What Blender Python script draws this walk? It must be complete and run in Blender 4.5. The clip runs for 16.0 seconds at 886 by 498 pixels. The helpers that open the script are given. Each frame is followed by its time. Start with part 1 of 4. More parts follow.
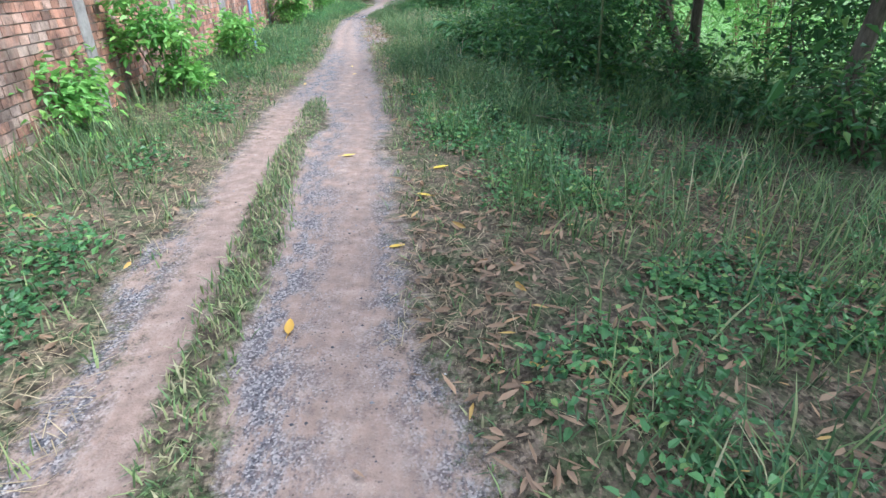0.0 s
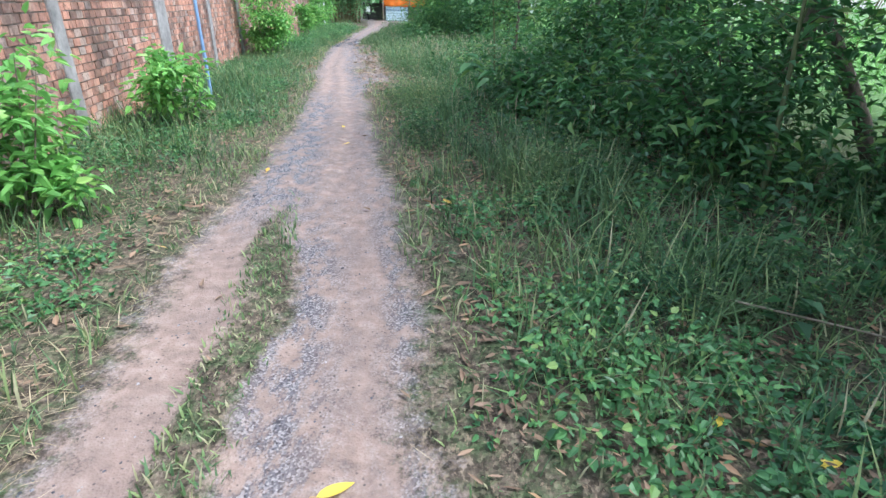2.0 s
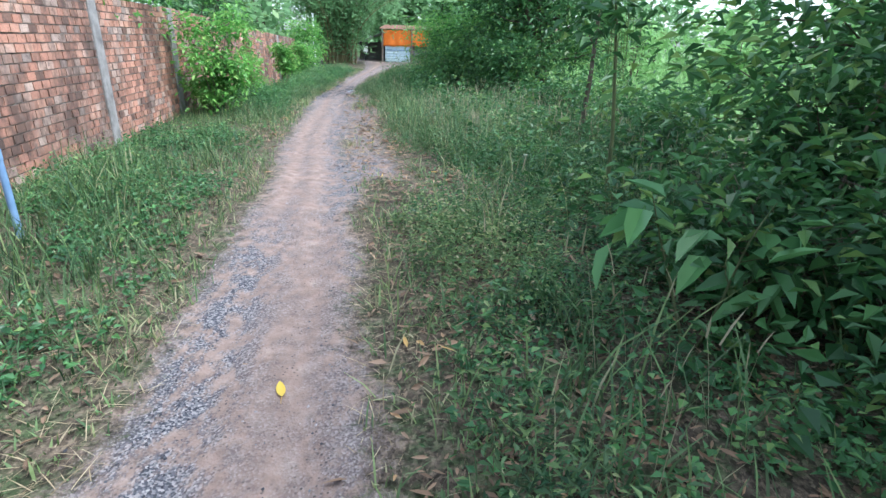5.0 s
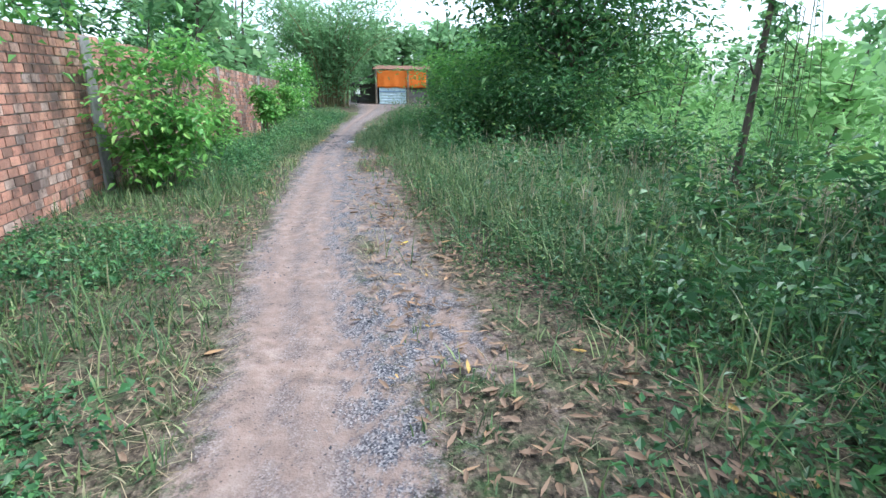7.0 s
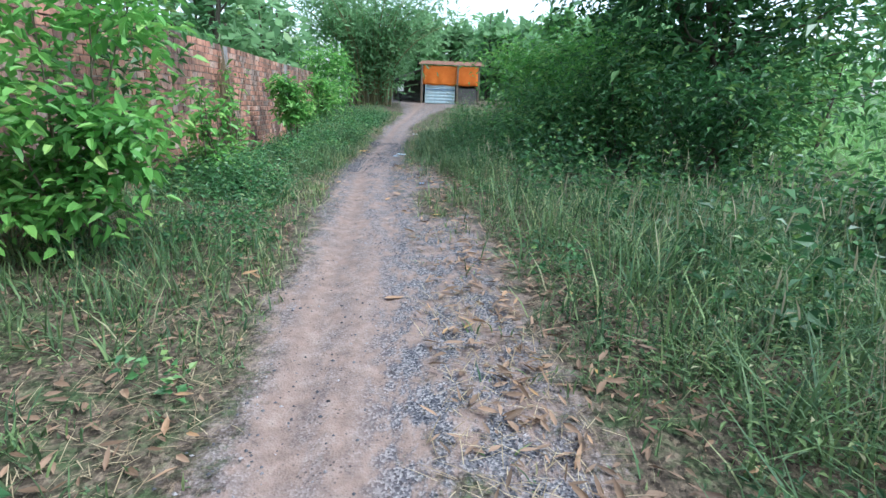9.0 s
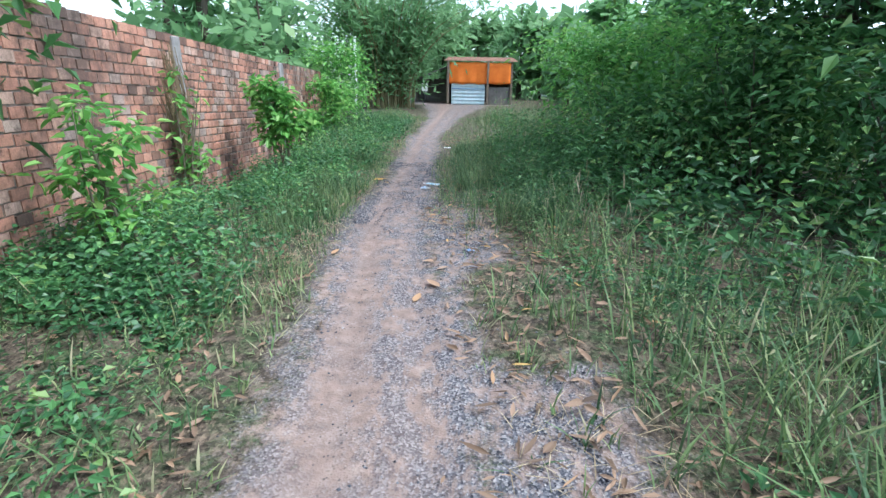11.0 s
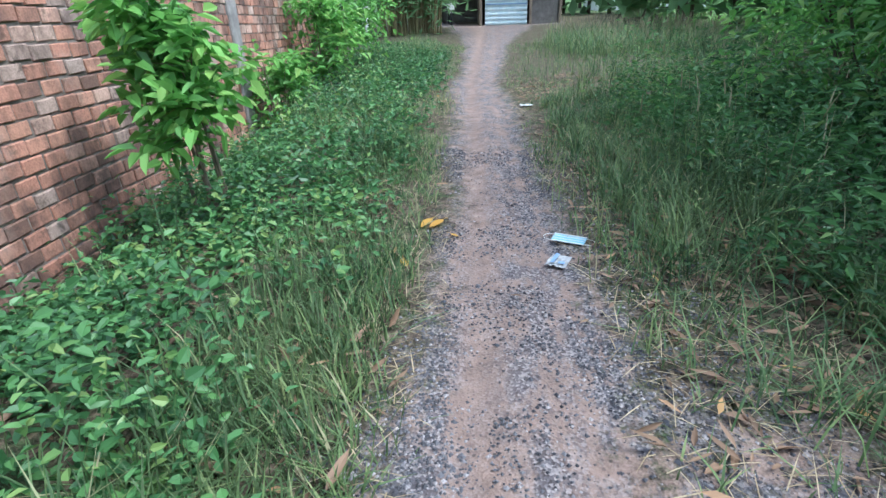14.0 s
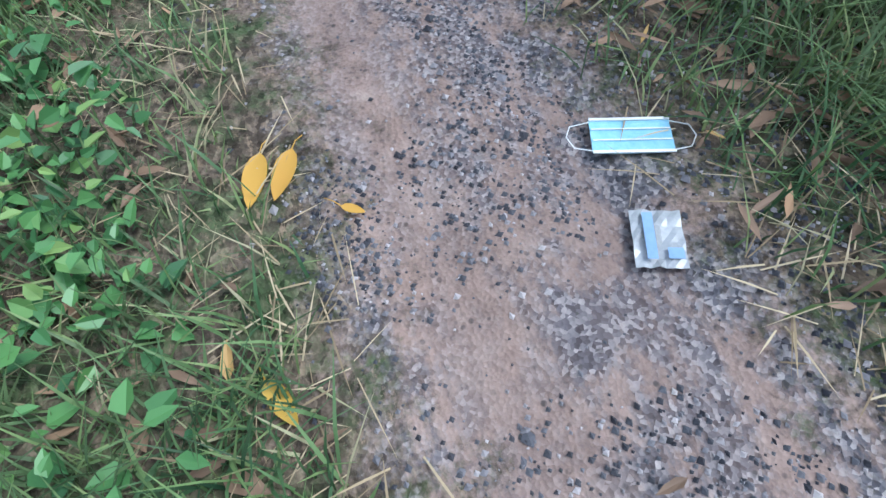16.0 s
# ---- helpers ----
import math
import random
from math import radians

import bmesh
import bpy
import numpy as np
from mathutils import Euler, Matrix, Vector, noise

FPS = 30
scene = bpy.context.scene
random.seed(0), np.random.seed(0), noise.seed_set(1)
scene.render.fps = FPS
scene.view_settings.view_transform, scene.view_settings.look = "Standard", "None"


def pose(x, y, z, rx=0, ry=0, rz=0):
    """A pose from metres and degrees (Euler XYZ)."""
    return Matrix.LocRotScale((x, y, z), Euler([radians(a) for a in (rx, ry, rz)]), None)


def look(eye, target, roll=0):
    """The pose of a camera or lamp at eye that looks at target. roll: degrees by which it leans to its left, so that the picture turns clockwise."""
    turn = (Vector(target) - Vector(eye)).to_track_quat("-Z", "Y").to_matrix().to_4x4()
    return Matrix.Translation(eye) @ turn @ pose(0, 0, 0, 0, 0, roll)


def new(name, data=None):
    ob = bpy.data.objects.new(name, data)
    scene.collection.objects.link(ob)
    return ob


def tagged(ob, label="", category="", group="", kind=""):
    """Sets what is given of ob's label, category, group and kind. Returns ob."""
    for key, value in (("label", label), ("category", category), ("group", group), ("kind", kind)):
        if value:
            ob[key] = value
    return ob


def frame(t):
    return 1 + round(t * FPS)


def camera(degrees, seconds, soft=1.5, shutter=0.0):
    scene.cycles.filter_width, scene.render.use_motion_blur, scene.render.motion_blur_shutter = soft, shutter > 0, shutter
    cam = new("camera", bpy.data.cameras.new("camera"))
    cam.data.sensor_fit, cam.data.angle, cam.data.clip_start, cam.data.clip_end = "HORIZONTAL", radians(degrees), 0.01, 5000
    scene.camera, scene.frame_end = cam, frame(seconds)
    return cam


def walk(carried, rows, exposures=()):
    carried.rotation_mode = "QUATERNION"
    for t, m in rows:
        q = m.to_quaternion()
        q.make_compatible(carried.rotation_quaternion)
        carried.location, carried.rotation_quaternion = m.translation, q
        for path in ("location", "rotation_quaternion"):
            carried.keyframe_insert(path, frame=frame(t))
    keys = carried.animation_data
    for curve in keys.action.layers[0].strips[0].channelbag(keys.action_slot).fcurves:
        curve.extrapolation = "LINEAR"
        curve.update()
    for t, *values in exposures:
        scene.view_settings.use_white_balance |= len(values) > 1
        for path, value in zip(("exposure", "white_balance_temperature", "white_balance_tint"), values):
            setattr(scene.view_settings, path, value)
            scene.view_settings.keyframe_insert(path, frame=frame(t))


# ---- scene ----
cam = camera(80.1, 16.0)
METRES, EYE, TILT, LEAN, TURN = 26.0, 1.57, 0.0, 0.0, 0.0
ROWS = [
    (0.0, 0.0, 0.0, 0.0, 0.37, -27.09, -0.73),
    (0.5, -0.0082, 0.0354, -0.0002, 0.07, -26.8, -1.01),
    (1.0, -0.0166, 0.0711, 0.0011, -0.15, -26.39, -1.11),
    (1.5, -0.0197, 0.1059, 0.0008, -0.42, -25.83, -1.11),
    (2.0, -0.0229, 0.1415, 0.0023, -0.65, -25.38, -1.09),
    (2.5, -0.0239, 0.1753, 0.0017, -0.72, -25.12, -1.16),
    (3.0, -0.0272, 0.2103, 0.0019, -0.77, -24.58, -1.08),
    (3.5, -0.0301, 0.2429, 0.0011, -0.39, -24.16, -1.3),
    (4.0, -0.0355, 0.2791, 0.0006, -0.47, -23.29, -1.27),
    (4.5, -0.0392, 0.3114, 0.0006, -0.7, -22.6, -1.55),
    (7.0, -0.0767, 0.4845, -0.0029, -2.68, -17.71, -0.57),
    (7.5, -0.0816, 0.5208, -0.0042, -2.84, -17.44, -1.26),
    (8.0, -0.0895, 0.5554, -0.0049, -2.11, -17.48, -1.79),
    (8.5, -0.0963, 0.5896, -0.0061, -1.08, -17.89, -2.11),
    (9.0, -0.1037, 0.6222, -0.0074, 1.21, -17.85, -2.19),
    (9.5, -0.1092, 0.6536, -0.007, 2.04, -17.68, -1.93),
    (12.0, -0.1308, 0.7927, -0.0091, 4.7, -18.89, -0.55),
    (12.5, -0.1398, 0.822, -0.011, 5.39, -19.53, -0.34),
    (13.0, -0.147, 0.8496, -0.0116, 5.79, -20.49, -0.25),
    (13.5, -0.1521, 0.8777, -0.0132, 5.82, -21.72, 0.35),
    (14.0, -0.156, 0.9039, -0.0138, 4.69, -25.7, 1.8),
    (14.5, -0.1582, 0.9292, -0.0174, 2.79, -30.76, 2.97),
    (15.0, -0.1612, 0.9492, -0.0204, -0.9, -37.7, 3.39),
    (15.5, -0.1631, 0.9669, -0.0234, -9.41, -48.64, 4.33),
    (16.0, -0.1634, 0.9825, -0.0248, -21.28, -61.86, 2.71),
]
walk(cam, [(t, pose(0, 0, EYE, TILT, LEAN, TURN) @ pose(METRES * x, METRES * y, METRES * z, 90 + pitch, roll, yaw)) for t, x, y, z, yaw, pitch, roll in ROWS],
     exposures=[(0.0, 1.66, 5600, 6), (2.0, 1.6, 5550, 6), (4.5, 1.47, 5500, 5), (7.0, 1.32, 5500, 4), (8.0, 1.17, 5500, 3), (9.0, 1.13, 5400, 3), (12.5, 1.36, 5500, 5), (14.0, 1.25, 5400, 5), (16.0, 1.2, 5350, 6)])

# ---- world and light: a thin overcast, the sun soft behind it ----
SUN_ELEVATION, SUN_ROTATION = 60.0, 104.0
world = bpy.data.worlds.new("sky")
world.use_nodes = True
scene.world = world
sky = world.node_tree.nodes.new("ShaderNodeTexSky")
sky.sky_type, sky.sun_disc = "NISHITA", False
sky.sun_elevation, sky.sun_rotation = radians(SUN_ELEVATION), radians(SUN_ROTATION)
sky.dust_density, sky.air_density = 2.0, 1.0
haze = world.node_tree.nodes.new("ShaderNodeHueSaturation")
haze.inputs["Saturation"].default_value, haze.inputs["Value"].default_value = 0.45, 1.2
world.node_tree.links.new(sky.outputs[0], haze.inputs["Color"])
world.node_tree.links.new(haze.outputs[0], world.node_tree.nodes["Background"].inputs[0])
world.node_tree.nodes["Background"].inputs[1].default_value = 0.15
sun = new("sun", bpy.data.lights.new("sun", "SUN"))
sun.data.energy, sun.data.angle, sun.data.color = 1.5, radians(16), (1.0, 0.95, 0.88)
_a, _e = radians(SUN_ROTATION), radians(SUN_ELEVATION)
sun.matrix_world = look((30 * math.sin(_a) * math.cos(_e), 30 * math.cos(_a) * math.cos(_e), 30 * math.sin(_e)), (0, 0, 0))


# ---- materials ----
class Mat:
    """A node material under construction."""

    def __init__(self, name, rough=0.8, metal=0.0, spec=0.3):
        self.m = bpy.data.materials.new(name)
        self.m.use_nodes = True
        self.t = self.m.node_tree
        self.b = self.t.nodes["Principled BSDF"]
        self.b.inputs["Roughness"].default_value = rough
        self.b.inputs["Metallic"].default_value = metal
        self.b.inputs["Specular IOR Level"].default_value = spec
        self.pos = self.t.nodes.new("ShaderNodeNewGeometry").outputs["Position"]

    def node(self, kind, **sets):
        n = self.t.nodes.new(kind)
        for k, v in sets.items():
            n.inputs[k].default_value = v
        return n

    def link(self, a, b):
        self.t.links.new(a, b)

    def noise(self, scale, detail=4.0, rough=0.6, stretch=(1, 1, 1)):
        mp = self.node("ShaderNodeMapping", Scale=stretch)
        self.link(self.pos, mp.inputs[0])
        n = self.node("ShaderNodeTexNoise", Scale=scale, Detail=detail, Roughness=rough)
        self.link(mp.outputs[0], n.inputs["Vector"])
        return n.outputs[0]

    def voronoi(self, scale, stretch=(1, 1, 1)):
        mp = self.node("ShaderNodeMapping", Scale=stretch)
        self.link(self.pos, mp.inputs[0])
        n = self.node("ShaderNodeTexVoronoi", Scale=scale)
        self.link(mp.outputs[0], n.inputs["Vector"])
        return n

    def attr(self, name):
        n = self.t.nodes.new("ShaderNodeAttribute")
        n.attribute_name = name
        return n.outputs["Fac"]

    def rand(self):
        return self.t.nodes.new("ShaderNodeObjectInfo").outputs["Random"]

    def ramp(self, src, stops):
        n = self.t.nodes.new("ShaderNodeValToRGB")
        while len(n.color_ramp.elements) < len(stops):
            n.color_ramp.elements.new(0.5)
        for e, (p, c) in zip(n.color_ramp.elements, stops):
            e.position = p
            e.color = (*c, 1) if isinstance(c, tuple) else (c, c, c, 1)
        self.link(src, n.inputs[0])
        return n.outputs[0]

    def mix(self, fac, a, b, mode="MIX"):
        n = self.t.nodes.new("ShaderNodeMix")
        n.data_type, n.blend_type = "RGBA", mode
        for src, i in ((fac, 0), (a, 6), (b, 7)):
            if isinstance(src, (int, float)):
                n.inputs[i].default_value = src
            elif isinstance(src, tuple):
                n.inputs[i].default_value = (*src, 1)
            else:
                self.link(src, n.inputs[i])
        return n.outputs[2]

    def math(self, op, a, b=0.0):
        n = self.t.nodes.new("ShaderNodeMath")
        n.operation = op
        for src, i in ((a, 0), (b, 1)):
            if isinstance(src, (int, float)):
                n.inputs[i].default_value = src
            else:
                self.link(src, n.inputs[i])
        return n.outputs[0]

    def color(self, src):
        if isinstance(src, tuple):
            self.b.inputs["Base Color"].default_value = (*src, 1)
        else:
            self.link(src, self.b.inputs["Base Color"])
        return self

    def bump(self, src, strength=0.4, dist=0.01):
        n = self.node("ShaderNodeBump", Strength=strength, Distance=dist)
        self.link(src, n.inputs["Height"])
        self.link(n.outputs[0], self.b.inputs["Normal"])
        return self

    def thin(self, src, share=0.35):
        """Lets light through, as leaves do."""
        tr = self.t.nodes.new("ShaderNodeBsdfTranslucent")
        mx = self.t.nodes.new("ShaderNodeMixShader")
        mx.inputs[0].default_value = share
        self.link(src, tr.inputs[0])
        self.link(self.b.outputs[0], mx.inputs[1])
        self.link(tr.outputs[0], mx.inputs[2])
        self.link(mx.outputs[0], self.t.nodes["Material Output"].inputs[0])
        return self


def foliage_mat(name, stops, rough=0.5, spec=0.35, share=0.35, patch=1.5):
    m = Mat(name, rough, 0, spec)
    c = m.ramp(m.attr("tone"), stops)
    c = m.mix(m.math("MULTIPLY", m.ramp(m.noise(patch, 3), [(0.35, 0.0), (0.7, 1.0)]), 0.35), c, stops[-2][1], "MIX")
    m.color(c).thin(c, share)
    return m.m


def bark_mat(name, a, b, scale=30):
    m = Mat(name, 0.9)
    n = m.noise(scale, 5, 0.65, (1, 1, 0.2))
    m.color(m.ramp(n, [(0.3, a), (0.7, b)])).bump(n, 0.6, 0.01)
    return m.m


def ground_mat():
    m = Mat("earth", 0.95, 0, 0.15)
    fine, mid, big = m.noise(60, 5, 0.7), m.noise(9, 5, 0.65), m.noise(1.4, 4)
    sand = m.ramp(mid, [(0.3, (0.17, 0.122, 0.10)), (0.5, (0.265, 0.186, 0.152)), (0.75, (0.38, 0.295, 0.245))])
    red = m.ramp(fine, [(0.3, (0.14, 0.10, 0.086)), (0.7, (0.27, 0.20, 0.172))])
    cells = m.voronoi(105)
    grit = m.ramp(cells.outputs["Color"], [(0.15, (0.03, 0.031, 0.04)), (0.5, (0.11, 0.108, 0.122)), (0.9, (0.34, 0.31, 0.30))])
    path = m.mix(m.ramp(big, [(0.4, 0.0), (0.65, 0.55)]), sand, red)
    gfac = m.math("MULTIPLY", m.attr("gravel"), m.ramp(m.noise(4.5, 6, 0.75, (1.6, 0.8, 1)), [(0.42, 0.05), (0.54, 1.0)]))
    path = m.mix(gfac, path, grit)
    pits = m.ramp(m.voronoi(38).outputs["Distance"], [(0.16, 1.0), (0.27, 0.0)])
    path = m.mix(m.math("MULTIPLY", m.math("MULTIPLY", pits, 0.85), m.ramp(m.noise(6, 5, 0.7), [(0.45, 0.0), (0.6, 1.0)])), path, (0.055, 0.048, 0.045))
    soil = m.ramp(mid, [(0.28, (0.03, 0.025, 0.018)), (0.5, (0.085, 0.065, 0.048)), (0.75, (0.19, 0.145, 0.105))])
    straw = m.ramp(m.noise(45, 4, 0.7, (1, 0.35, 1)), [(0.5, 0.0), (0.7, 0.6)])
    soil = m.mix(straw, soil, (0.27, 0.21, 0.145))
    soil = m.mix(m.ramp(m.noise(5.5, 6, 0.75), [(0.45, 0.0), (0.62, 0.75)]), soil, (0.05, 0.085, 0.032))
    crumbs = m.voronoi(55)
    soil = m.mix(0.75, soil, m.ramp(crumbs.outputs["Color"], [(0.15, 0.12), (0.85, 0.8)]), "OVERLAY")
    chips = m.ramp(m.noise(28, 5, 0.8, (1, 0.5, 1)), [(0.58, 0.0), (0.64, 0.8)])
    soil = m.mix(chips, soil, (0.24, 0.175, 0.12))
    edge = m.math("ADD", m.attr("path"), m.math("MULTIPLY", m.math("SUBTRACT", m.math("ADD", m.math("MULTIPLY", mid, 0.5), m.math("MULTIPLY", fine, 0.5)), 0.5), 2.4))
    fac = m.ramp(edge, [(0.28, 0.0), (0.72, 1.0)])
    near = m.mix(fac, soil, path)
    # a green turf cover takes over where the field lies
    turf = m.ramp(m.noise(2.2, 6, 0.7), [(0.3, (0.06, 0.11, 0.04)), (0.7, (0.15, 0.235, 0.085))])
    m.color(m.mix(m.attr("field"), near, turf))
    h = m.math("ADD", m.math("MULTIPLY", fine, 0.5), m.math("ADD", mid, m.math("MULTIPLY", cells.outputs["Distance"], 0.6)))
    m.bump(h, 0.5, 0.015)
    return m.m


def brick_mat(name, tone):
    m = Mat(name, 0.92, 0, 0.2)
    src = m.rand() if tone == "random" else m.attr("tone")
    c = m.ramp(src, [(0.0, (0.16, 0.10, 0.08)), (0.12, (0.34, 0.18, 0.13)), (0.4, (0.48, 0.235, 0.165)), (0.7, (0.54, 0.285, 0.20)), (0.9, (0.52, 0.37, 0.30)), (1.0, (0.30, 0.23, 0.20))])
    grain = m.noise(85, 5, 0.75)
    c = m.mix(0.7, c, m.ramp(grain, [(0.25, 0.25), (0.75, 0.85)]), "OVERLAY")
    soot = m.ramp(m.noise(1.5, 6, 0.75, (1, 1, 0.6)), [(0.44, 0.0), (0.6, 0.85)])
    c = m.mix(soot, c, (0.10, 0.07, 0.06))
    spot = m.ramp(m.noise(7, 5, 0.75), [(0.55, 0.0), (0.66, 0.7)])
    c = m.mix(spot, c, (0.09, 0.065, 0.055))
    lime = m.ramp(m.noise(1.1, 5, 0.7, (1.3, 1.3, 0.8)), [(0.56, 0.0), (0.72, 0.5)])
    c = m.mix(lime, c, (0.55, 0.43, 0.36))
    m.color(c).bump(m.noise(40, 6, 0.75), 0.6, 0.012)
    return m.m


def plain_mat(name, a, b, scale=6, rough=0.8, metal=0.0, spec=0.3, bump=0.2):
    m = Mat(name, rough, metal, spec)
    n = m.noise(scale, 6, 0.7)
    m.color(m.ramp(n, [(0.3, a), (0.7, b)])).bump(n, bump, 0.01)
    return m.m


M_EARTH = ground_mat()
M_BRICK, M_BRICK1 = brick_mat("fired_clay_run", "tone"), brick_mat("fired_clay", "random")
M_MORTAR = plain_mat("mortar", (0.06, 0.05, 0.042), (0.32, 0.27, 0.235), 7, 0.95)
M_CEMENT = plain_mat("cement", (0.16, 0.15, 0.145), (0.40, 0.37, 0.35), 4, 0.95, bump=0.5)
M_GRASS = foliage_mat("grass", [(0.0, (0.02, 0.055, 0.025)), (0.4, (0.06, 0.135, 0.058)), (0.75, (0.17, 0.265, 0.095)), (0.92, (0.30, 0.35, 0.15)), (1.0, (0.38, 0.34, 0.21))], 0.55, 0.3, 0.3)
M_FIELD = foliage_mat("field_blades", [(0.0, (0.14, 0.28, 0.09)), (0.5, (0.24, 0.43, 0.14)), (0.85, (0.33, 0.52, 0.19)), (1.0, (0.42, 0.54, 0.24))], 0.55, 0.3, 0.45)
M_SEED = foliage_mat("seed_heads", [(0.0, (0.20, 0.20, 0.11)), (0.5, (0.30, 0.27, 0.17)), (1.0, (0.40, 0.35, 0.24))], 0.8, 0.2, 0.3)
M_STRAW = foliage_mat("straw", [(0.0, (0.20, 0.15, 0.09)), (0.5, (0.36, 0.28, 0.17)), (1.0, (0.52, 0.43, 0.28))], 0.8, 0.2, 0.15)
M_WEED = foliage_mat("weed_leaves", [(0.0, (0.03, 0.09, 0.04)), (0.5, (0.065, 0.17, 0.06)), (0.85, (0.13, 0.29, 0.09)), (1.0, (0.24, 0.34, 0.10))], 0.42, 0.45, 0.3)
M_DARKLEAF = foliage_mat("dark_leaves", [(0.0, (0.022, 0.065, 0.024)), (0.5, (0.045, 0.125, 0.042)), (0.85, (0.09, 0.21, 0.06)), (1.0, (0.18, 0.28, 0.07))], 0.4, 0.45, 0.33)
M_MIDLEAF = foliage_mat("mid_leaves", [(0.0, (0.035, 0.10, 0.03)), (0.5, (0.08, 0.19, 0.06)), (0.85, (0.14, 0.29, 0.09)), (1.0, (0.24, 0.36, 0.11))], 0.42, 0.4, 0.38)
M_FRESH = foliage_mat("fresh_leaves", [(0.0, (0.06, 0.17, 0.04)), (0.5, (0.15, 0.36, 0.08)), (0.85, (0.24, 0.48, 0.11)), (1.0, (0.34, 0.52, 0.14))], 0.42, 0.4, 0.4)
# lighter than leaves are: distance haze is painted into this colour
M_FAR_HAZED = foliage_mat("far_leaves_hazed", [(0.0, (0.12, 0.23, 0.10)), (0.5, (0.22, 0.38, 0.17)), (0.85, (0.30, 0.47, 0.22)), (1.0, (0.38, 0.50, 0.24))], 0.6, 0.25, 0.5, 0.25)
M_DEAD = foliage_mat("dead_leaves", [(0.0, (0.09, 0.06, 0.042)), (0.35, (0.19, 0.125, 0.085)), (0.7, (0.33, 0.22, 0.15)), (0.9, (0.42, 0.25, 0.13)), (1.0, (0.62, 0.42, 0.06))], 0.6, 0.3, 0.15)
M_YELLOW = foliage_mat("yellow_leaf", [(0.0, (0.55, 0.30, 0.05)), (0.5, (0.65, 0.42, 0.07)), (1.0, (0.75, 0.58, 0.08))], 0.5, 0.35, 0.25)
M_BARK = bark_mat("bark", (0.045, 0.036, 0.028), (0.15, 0.12, 0.09))
M_PALEBARK = bark_mat("pale_bark", (0.12, 0.10, 0.075), (0.28, 0.23, 0.17))
M_STEM = bark_mat("green_stem", (0.06, 0.08, 0.03), (0.14, 0.15, 0.07))
M_BAMBOO = bark_mat("bamboo_cane", (0.13, 0.11, 0.05), (0.30, 0.25, 0.13), 12)
M_STONE = foliage_mat("pebble", [(0.0, (0.028, 0.028, 0.034)), (0.45, (0.075, 0.078, 0.09)), (0.75, (0.19, 0.18, 0.19)), (1.0, (0.44, 0.40, 0.385))], 0.9, 0.2, 0.0)
M_BLUEPIPE = plain_mat("blue_plastic", (0.16, 0.27, 0.46), (0.25, 0.37, 0.56), 9, 0.45, spec=0.45, bump=0.05)
M_TARP = plain_mat("orange_tarpaulin", (0.88, 0.19, 0.02), (1.0, 0.27, 0.04), 2.5, 0.55, bump=0.3)
M_TIN = plain_mat("pale_blue_tin", (0.50, 0.66, 0.74), (0.72, 0.82, 0.86), 5, 0.5, 0.0, 0.5, 0.05)
M_ROOF = plain_mat("clay_roof", (0.14, 0.075, 0.055), (0.28, 0.15, 0.10), 4, 0.9)
M_RUST = plain_mat("weathered_sheet", (0.13, 0.12, 0.11), (0.27, 0.25, 0.24), 5, 0.7, 0.2)
M_WOOD = bark_mat("grey_wood", (0.14, 0.11, 0.085), (0.32, 0.26, 0.2), 14)
M_WHITE = plain_mat("white_paint", (0.62, 0.63, 0.62), (0.8, 0.8, 0.78), 8, 0.5, bump=0.05)
M_BLACK = plain_mat("black_rubber", (0.015, 0.015, 0.016), (0.04, 0.04, 0.04), 20, 0.6)
M_STEEL = plain_mat("dull_steel", (0.35, 0.35, 0.36), (0.5, 0.5, 0.5), 20, 0.35, 0.9)
M_MASK = plain_mat("blue_fabric", (0.22, 0.46, 0.60), (0.34, 0.58, 0.70), 60, 0.85, bump=0.1)
M_FILM = plain_mat("clear_wrapper", (0.26, 0.27, 0.28), (0.46, 0.47, 0.47), 15, 0.25, spec=0.6, bump=0.3)


# ---- mesh building ----
RNG = np.random.default_rng(7)


def raw(name, verts, faces, mats, tone=None, smooth=False):
    """A mesh from arrays: verts (n, 3); faces: one (m, k) array, or a list of them, one for each material."""
    faces = faces if isinstance(faces, list) else [faces]
    faces = [np.asarray(f, dtype=np.int32) for f in faces]
    me = bpy.data.meshes.new(name)
    verts = np.asarray(verts, dtype=np.float32)
    me.vertices.add(len(verts))
    me.vertices.foreach_set("co", verts.ravel())
    sizes = np.concatenate([np.full(len(f), f.shape[1], dtype=np.int32) for f in faces])
    loops = np.concatenate([f.ravel() for f in faces])
    me.loops.add(len(loops))
    me.loops.foreach_set("vertex_index", loops)
    me.polygons.add(len(sizes))
    me.polygons.foreach_set("loop_start", np.concatenate([[0], np.cumsum(sizes)[:-1]]).astype(np.int32))
    me.polygons.foreach_set("loop_total", sizes)
    mats = mats if isinstance(mats, list) else [mats]
    for m in mats:
        me.materials.append(m)
    if len(mats) > 1:
        me.polygons.foreach_set("material_index", np.concatenate([np.full(len(f), i, dtype=np.int32) for i, f in enumerate(faces)]))
    me.polygons.foreach_set("use_smooth", np.full(len(sizes), smooth))
    if tone is not None:
        for key, values in (tone if isinstance(tone, dict) else {"tone": tone}).items():
            a = me.attributes.new(key, "FLOAT", "POINT")
            a.data.foreach_set("value", np.asarray(values, dtype=np.float32))
    me.update(calc_edges=True)
    me.validate()
    return me


def thing(name, data, at=None, parent=None, label="", category="", group="", kind=""):
    ob = new(name, data)
    if at is not None:
        ob.matrix_basis = at
    if parent is not None:
        ob.parent = parent
    return tagged(ob, label, category, group, kind)


